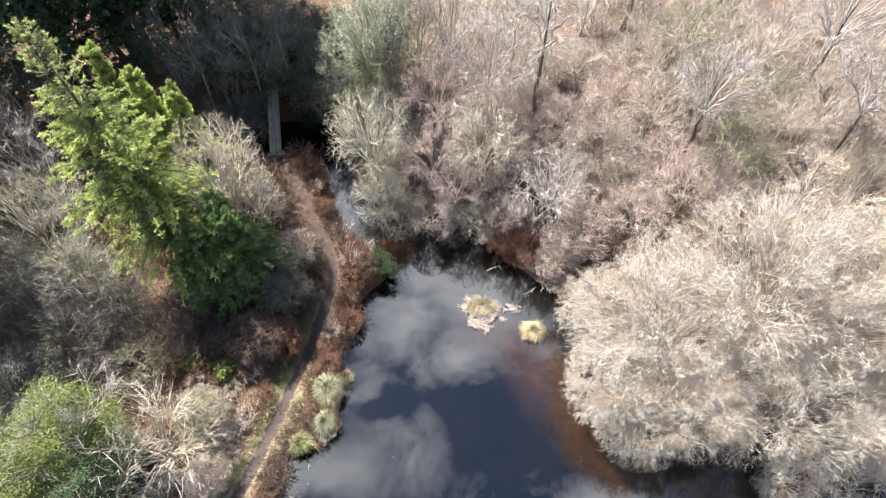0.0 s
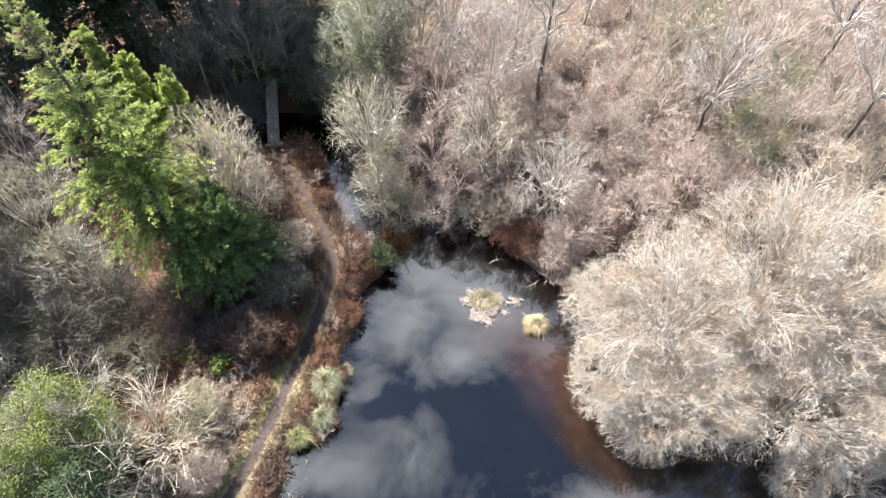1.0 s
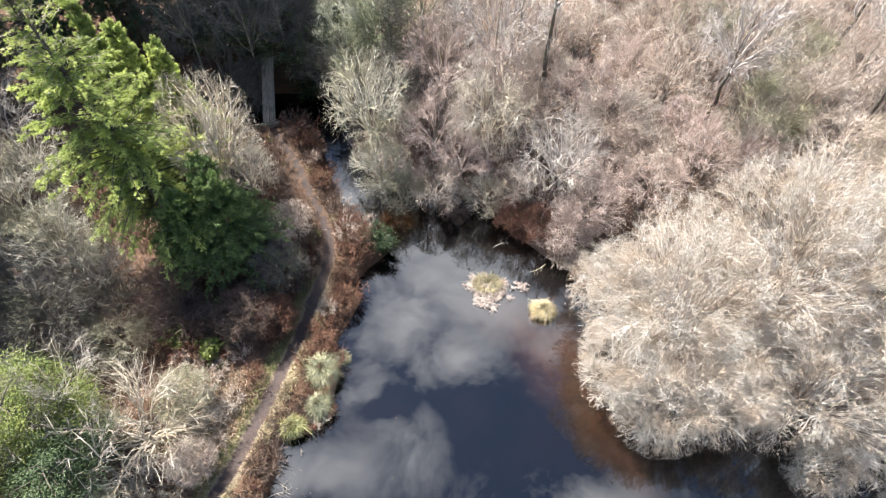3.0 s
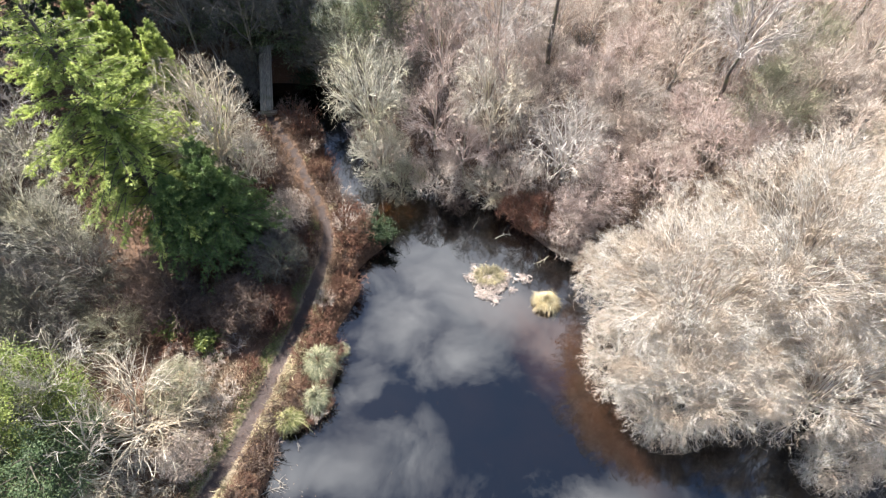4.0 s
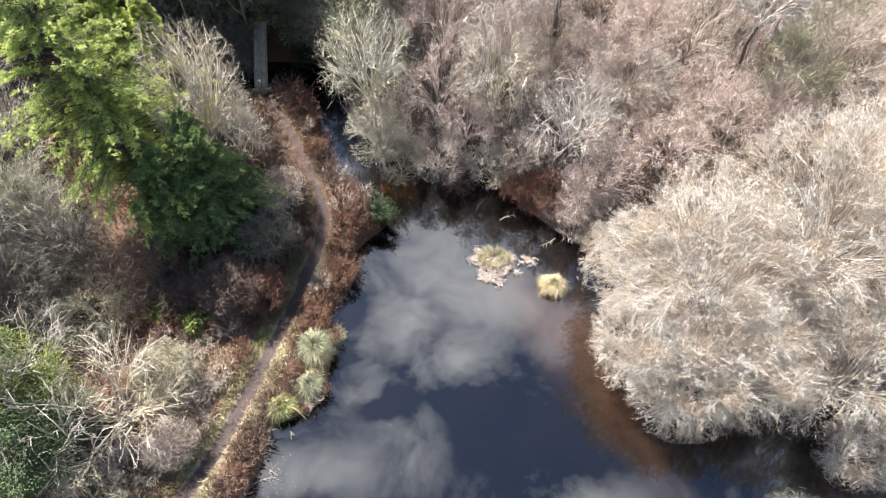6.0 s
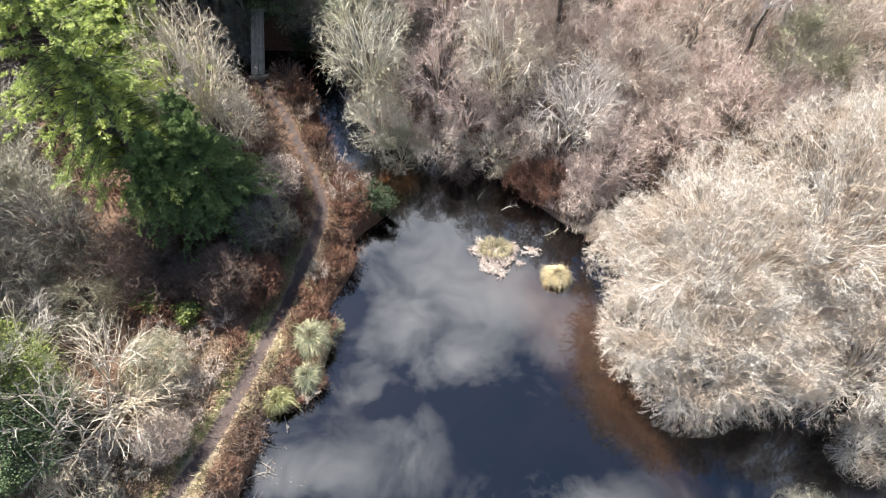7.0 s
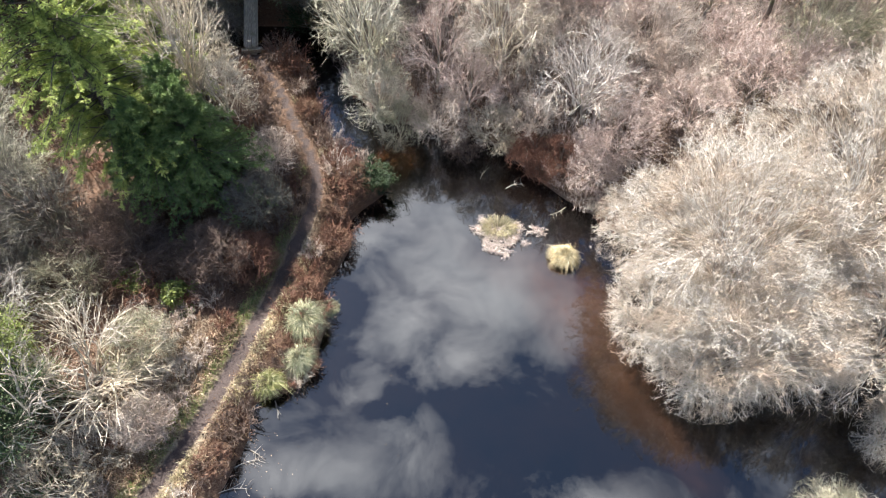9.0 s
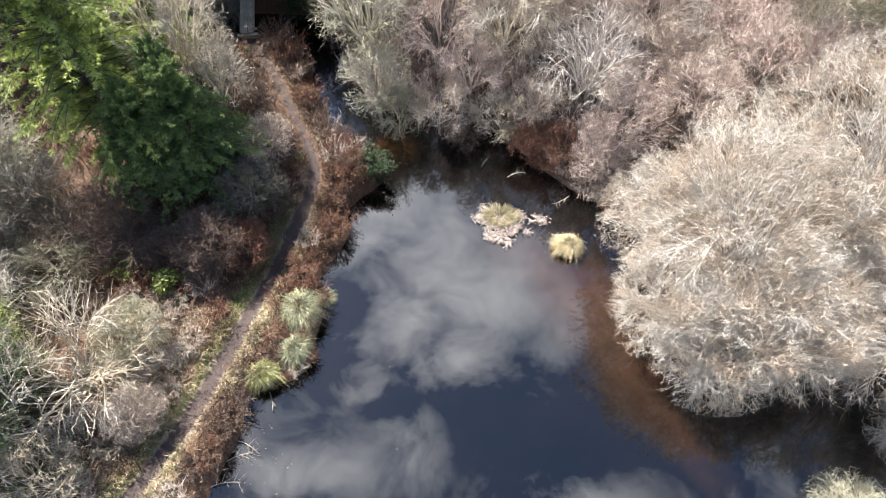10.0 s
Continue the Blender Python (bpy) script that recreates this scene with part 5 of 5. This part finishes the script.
def stems_at(at, rng, tall, out, radius, k=4, arch=0.5):
    """Arching dead stems rooted at the given places."""
    n = len(at)
    a = rng.uniform(0, 6.283, n)
    side = np.stack([np.cos(a), np.sin(a), np.zeros(n)], 1)
    h = tall * rng.uniform(0.4, 1.2, (n, 1))
    tip = at + side * out * rng.uniform(0.3, 1.2, (n, 1)) + np.array([0, 0, 1]) * h * (1 - arch)
    ctl = at + side * out * 0.2 + np.array([0, 0, 1]) * h
    return slivers(bezier(at, ctl, tip, max(k, 3)), 1.25 * radius * rng.uniform(0.6, 1.4, (n, 1)), rng)


def clump_mesh(name, across, tall, tone, seed, stems=60, shoots=8):
    """A mound of arching bramble or scrub stems with fine side shoots."""
    rng = np.random.default_rng(seed)
    a, r = rng.uniform(0, 6.283, stems), np.sqrt(rng.uniform(0, 1, stems)) * across * 0.32
    root = np.stack([np.cos(a) * r, np.sin(a) * r, np.full(stems, -0.05)], 1)
    b = a + rng.normal(0, 0.9, stems)
    tip = root + np.stack([np.cos(b), np.sin(b), np.zeros(stems)], 1) * (across * rng.uniform(0.1, 0.42, stems))[:, None]
    tip[:, 2] = tall * rng.uniform(0.15, 0.95, stems)
    ctl = (root + tip) / 2
    ctl[:, 2] = tall * rng.uniform(0.7, 1.2, stems)
    p = bezier(root, ctl, tip, 4)
    pieces = [slivers(p, 0.016 * rng.uniform(0.7, 1.4, (stems, 1)), rng)]
    n = stems * shoots
    who = np.repeat(np.arange(stems), shoots)
    s = rng.uniform(0.3, 1, (n, 1))
    at = root[who] * (1 - s) ** 2 + ctl[who] * 2 * s * (1 - s) + tip[who] * s ** 2
    d = unit(unit(tip - root)[who] * 0.5 + rng.normal(size=(n, 3)) * 0.7 + np.array([0, 0, 0.35]))
    pieces.append(slivers(np.stack([at, at + d * rng.uniform(0.12, 0.42, (n, 1)) * (0.6 + 0.3 * tall)], 1), 0.011 * rng.uniform(0.6, 1.4, (n, 1)), rng))
    me = tri_mesh(name, *joined(pieces))
    me.materials.append(SHOOT[tone])
    return me


CLUMP_LABEL = {"russet": "rust-brown bramble clump on the bank", "brown": "dark brown bramble clump by the path", "tan": "tan dead bracken clump on the ground",
               "pink": "pinkish-brown scrub clump on the slope", "grey": "grey-brown scrub clump under the trees", "cream": "bleached dead-stem clump in dry grass"}
CLUMPS = {}


def clump(x, y, z, tone, size, rng):
    """Places one of a few clumps, turned at random."""
    key = (tone, size, int(rng.integers(0, 3)))
    if key not in CLUMPS:
        ob = new("bramble_clump", clump_mesh("bramble_clump", 1.7 * size, 0.9 * size, tone, 300 + len(CLUMPS)))
        CLUMPS[key] = tagged(ob, CLUMP_LABEL[tone], "bramble", "bramble clumps")
        ob.matrix_basis = pose(x, y, z, 0, 0, float(rng.uniform(0, 360)))
    else:
        copy_thing(CLUMPS[key], pose(x, y, z, 0, 0, float(rng.uniform(0, 360))))


def clumps_over(n, x0, x1, y0, y1, keep, tones, sizes, seed, gap_between):
    rng = np.random.default_rng(seed)
    done = []
    xs, ys = rng.uniform(x0, x1, n * 30), rng.uniform(y0, y1, n * 30)
    ds, gs, hs = shore_distance(xs, ys), path_gap(xs, ys), hill_share(xs, ys)
    zs = height(xs, ys, ds)
    for x, y, z, d, g, h in zip(xs.tolist(), ys.tolist(), zs.tolist(), ds, gs, hs):
        if len(done) >= n:
            break
        if not keep(h < 0.5, d, g) or any((x - a) ** 2 + (y - b) ** 2 < gap_between ** 2 for a, b in done):
            continue
        done.append((x, y))
        clump(x, y, z, tones[int(rng.integers(0, len(tones)))], sizes[int(rng.integers(0, len(sizes)))], rng)


clumps_over(30, -13, -6.5, 20, 30, lambda bank, d, g: d > 0.5 and 0.95 < g < 3.0 and bank, ("brown", "russet", "brown"), (1.0, 1.3), 411, 0.6)
# between path and water, left of the path, the dry clearing, the far shore, the slope
clumps_over(38, -12, -3, 13, 30, lambda bank, d, g: 0.15 < d < 2.2 and g > 1.0 and bank, ("russet", "russet", "brown", "tan"), (0.7, 1.0), 401, 0.6)
clumps_over(22, -12, -6, 3, 14, lambda bank, d, g: 0.1 < d < 1.2 and g > 0.9 and bank, ("russet", "tan", "brown"), (0.6, 0.8), 402, 0.5)
clumps_over(45, -22, -8, 13, 30, lambda bank, d, g: d > 1.2 and g > 1.35 and bank, ("brown", "russet", "brown", "brown"), (1.0, 1.3), 403, 0.8)
clumps_over(30, -15, -9, 4, 14, lambda bank, d, g: d > 1.4 and g > 1.1, ("cream", "tan", "tan", "tan", "russet"), (0.6, 0.8), 404, 0.6)
clumps_over(28, -7, 10, 18, 31, lambda bank, d, g: -0.05 < d < 0.8 and not bank, ("russet", "pink", "brown", "tan"), (0.8, 1.0), 408, 0.55)
clumps_over(30, -2, 13, 17, 28, lambda bank, d, g: 0.1 < d < 2.6 and not bank, ("russet", "pink", "tan", "russet"), (0.8, 1.1), 405, 0.6)
clumps_over(66, -5, 27, 24, 42, lambda bank, d, g: d > 2.0 and not bank, ("pink", "tan", "pink", "grey"), (1.1, 1.5), 406, 1.1)
clumps_over(40, -20, -6, 31, 44, lambda bank, d, g: d > -0.15, ("grey", "brown"), (1.1, 1.5), 407, 0.9)


def undergrowth():
    rng = np.random.default_rng(90)
    # rust-brown bracken and bramble on the pond side of the path and round it
    at, d = scatter(90000, -13, -2.5, 4, 31, rng, lambda x, y, d: (d > -0.1) & (hill_share(x, y) < 0.5) & (path_gap(x, y) > 0.4) & (lattice(x, y, 0.55, 5) + 0.35 * (d < 1.6) - 0.25 * step(15, 12, y) > 0.5))
    at = at[:8000]
    stuff("bracken_bank", joined([stems_at(at, rng, 0.5, 0.5, 0.012, 3), leaves(np.repeat(at, 3, 0) + rng.normal(size=(len(at) * 3, 3)) * np.array([.25, .25, .1]) + np.array([0, 0, .22]), 0.10, rng, 0.5, 0.4)]),
          LEAF_RUSSET, "rust-brown dead bracken and bramble along the bank", "bracken")
    # pale grass beside the path
    at, d = scatter(90000, -13, -3.5, 3, 31, rng, lambda x, y, d: (d > 0.0) & (hill_share(x, y) < 0.5) & (path_gap(x, y) > 0.42) & (path_gap(x, y) < 1.05) & (lattice(x, y, 0.9, 8) > 0.3 + 0.40 * step(17, 23, y)))
    at = at[:16000]
    east = at[:, 0] > np.interp(at[:, 1], PATH_LINE[:, 1], PATH_LINE[:, 0])
    stuff("verge_grass", stems_at(at[east], rng, 0.34, 0.3, 0.012, 2), GRASS_DRY, "pale dry grass along the path", "grass")
    stuff("verge_grass", stems_at(at[~east], rng, 0.28, 0.3, 0.012, 2), GRASS_GREEN, "thin olive grass along the path", "grass")
    # dry grass and litter on the south-west clearing
    at, d = scatter(30000, -15, -8.5, 3, 13, rng, lambda x, y, d: (d > 1.0) & (path_gap(x, y) > 0.6))
    at = at[:9000]
    stuff("dry_grass", stems_at(at, rng, 0.32, 0.45, 0.012, 2), LEAF_DEAD, "bleached dry grass and bracken stalks", "grass")
    # thin saplings and dead stalks that haze the far slope
    at, d = scatter(60000, -6, 34, 23, 56, rng, lambda x, y, d: (d > 0.5) & (hill_share(x, y) > 0.5) & (lattice(x, y, 0.4, 3) > 0.34))
    at = at[:26000]
    stuff("sapling_scrub", stems_at(at, rng, 1.1, 0.5, 0.010, 2, 0.15), SHOOT["lavender"], "hazy scrub of thin pinkish saplings", "scrub")
    at, d = scatter(30000, 0, 14, 17, 27, rng, lambda x, y, d: (d > 0.0) & (d < 3.5) & (hill_share(x, y) > 0.5))
    at = at[:4000]
    stuff("bracken_bank", joined([stems_at(at, rng, 0.6, 0.5, 0.012, 3), leaves(np.repeat(at, 3, 0) + rng.normal(size=(len(at) * 3, 3)) * np.array([.25, .25, .1]) + np.array([0, 0, .2]), 0.11, rng, 0.5, 0.45)]),
          LEAF_RUSSET, "rust-brown dead bracken on the far shore", "bracken")


def litter():
    rng = np.random.default_rng(91)
    at, d = scatter(42000, -8, 34, 20, 44, rng, lambda x, y, d: (d > 0.1) & (hill_share(x, y) > 0.4))
    v, t = leaves(at + np.array([0, 0, 0.03]), 0.13, rng, 0.75)
    stuff("leaf_litter", (v, t), LEAF_SLOPE, "pale tan fallen leaves over the slope", "leaf litter")
    at, d = scatter(70000, -32, -3, 2, 40, rng, lambda x, y, d: (d > 0.15) & (hill_share(x, y) < 0.6) & (path_gap(x, y) > 0.25))
    at = at[:22000]
    v, t = leaves(at + np.array([0, 0, 0.03]), 0.12, rng, 0.75)
    stuff("leaf_litter", (v, t), LEAF_BROWN, "brown fallen leaves over the bank", "leaf litter")
    # flecks afloat
    x, y = rng.uniform(-9, 2, 4000), rng.uniform(3, 12, 4000)
    dd = shore_distance(x, y)
    ok = (dd < -0.15) & (lattice(x, y, 0.6, 4) > 0.55) & (rng.uniform(0, 1, 4000) < np.exp(dd / 1.2) * 0.7)
    p = np.stack([x[ok], y[ok], np.full(ok.sum(), 0.008)], 1)
    v, t = leaves(p, 0.045, rng, 0.97)
    stuff("floating_leaves", (v, t), LEAF_SLOPE, "pale leaf flecks floating on the pond", "leaves")


def fallen_branch(x, y, z, turn, long, seed, tone="white", label="bleached fallen branch lying in the water"):
    rng = np.random.default_rng(seed)
    root = thing("fallen_branch", x, y, z, label, "branch", "fallen branches")
    main = bezier(np.zeros((1, 3)), np.array([[long * .5, .12 * long, .12]]), np.array([[long, -.05 * long, .02]]), 7)
    part("stem", tri_mesh("stem", *tubes(main, 0.02 * np.linspace(1, .3, 7)[None], 5)), SHOOT[tone], root)
    n = 9
    s = rng.integers(1, 6, n)
    a = main[0, s]
    turn_out = rng.uniform(-1.3, 1.3, n)
    b = a + np.stack([np.cos(turn_out), np.sin(turn_out), rng.uniform(-.05, .4, n)], 1) * (long * rng.uniform(.12, .5, n))[:, None]
    tagged(part("brushwood", tri_mesh("brushwood", *tubes(bezier(a, (a + b) / 2 + rng.normal(size=(n, 3)) * 0.06 * long + np.array([0, 0, .04]), b, 4), 0.010 * np.linspace(1, .3, 4)[None] * np.ones((n, 1)), 3)), SHOOT[tone], root), kind="stuff")
    root.rotation_euler = (0, 0, radians(turn))


fallen_branch(3.0, 21.9, 0.03, 20, 1.1, 201, "lichen")
fallen_branch(1.6, 22.6, 0.03, 60, 0.9, 202, "lichen")
fallen_branch(6.2, 20.6, 0.1, 215, 1.1, 203, "lichen")
fallen_branch(-8.9, 6.6, 0.05, 20, 1.2, 204)
fallen_branch(-8.6, 7.4, 0.1, -25, 1.0, 205)
fallen_branch(-9.3, 5.6, 0.1, 10, 1.3, 206)
fallen_branch(-7.7, 9.5, 0.05, -70, 0.9, 207)
fallen_branch(9.2, 30.8, ground_z(9.2, 30.8) + 0.05, -20, 2.2, 208, "brown", "dark fallen branch on the leaf litter")
fallen_branch(-11.2, 6.6, ground_z(-11.2, 6.6) + 0.05, 10, 1.5, 209, "brown", "dark fallen branch across the path")

# ---------------------------------------------------------------- footbridge


def box(bm, size, at, bevel=0.012):
    r = bmesh.ops.create_cube(bm, size=1)
    for v in r["verts"]:
        v.co = Vector((v.co.x * size[0], v.co.y * size[1], v.co.z * size[2])) + Vector(at)
    bmesh.ops.bevel(bm, geom=list({e for v in r["verts"] for e in v.link_edges}), offset=bevel, segments=1, affect="EDGES")


def box_mesh(name, size, at=(0, 0, 0), bevel=0.012):
    bm = bmesh.new()
    box(bm, size, at, bevel)
    me = bpy.data.meshes.new(name)
    bm.to_mesh(me)
    bm.free()
    return me


def footbridge():
    rng = random.Random(5)
    root = thing("footbridge", -11.95, 29.9, 3.05, "weathered grey timber footbridge over the dark stream", "bridge")
    root.rotation_euler = (radians(2.5), 0, radians(10.5))
    for i in range(6):
        me = box_mesh("board", (0.118, 6.4 + rng.uniform(-.06, .06), 0.06))
        ob = part("board", me, BOARDS, root)
        ob.location = (-0.325 + i * 0.130, 3.2 + rng.uniform(-.04, .04), rng.uniform(-.008, .008))
        ob.rotation_euler = (0, radians(rng.uniform(-1.5, 1.5)), radians(rng.uniform(-.25, .25)))
    for sx in (-0.38, 0.38):
        ob = part("kerb_rail", box_mesh("kerb_rail", (0.07, 6.4, 0.10)), BOARDS, root)
        ob.location = (sx, 3.2, 0.085)
    for sx in (-0.25, 0.25):
        ob = part("bearer", box_mesh("bearer", (0.16, 6.6, 0.24)), BOARDS, root)
        ob.location = (sx, 3.2, -0.16)
    for sy in (-0.05, 6.45):
        ob = part("sill", box_mesh("sill", (1.2, 0.25, 0.25)), BOARDS, root)
        ob.location = (0, sy, -0.2)


footbridge()


def stone(x, y, s, seed):
    me = bpy.data.meshes.new("stone")
    bm = bmesh.new()
    bmesh.ops.create_icosphere(bm, subdivisions=2, radius=s)
    for v in bm.verts:
        v.co *= 1 + 0.35 * noise.noise(v.co * 4 / s * 0.3 + Vector((seed, 0, 0)))
        v.co.z *= 0.5
    bm.to_mesh(me)
    bm.free()
    me.materials.append(STONE)
    ob = new("stone", me)
    ob.location = (x, y, ground_z(x, y) + s * 0.12)
    tagged(ob, "pale grey stone at the end of the footbridge", "stone", "stones by the bridge")


for i in range(7):
    stone(-12.1 + RNG.uniform(-.6, .7), 29.75 + RNG.uniform(-.4, .25), RNG.uniform(.08, .18), i)

undergrowth()
litter()
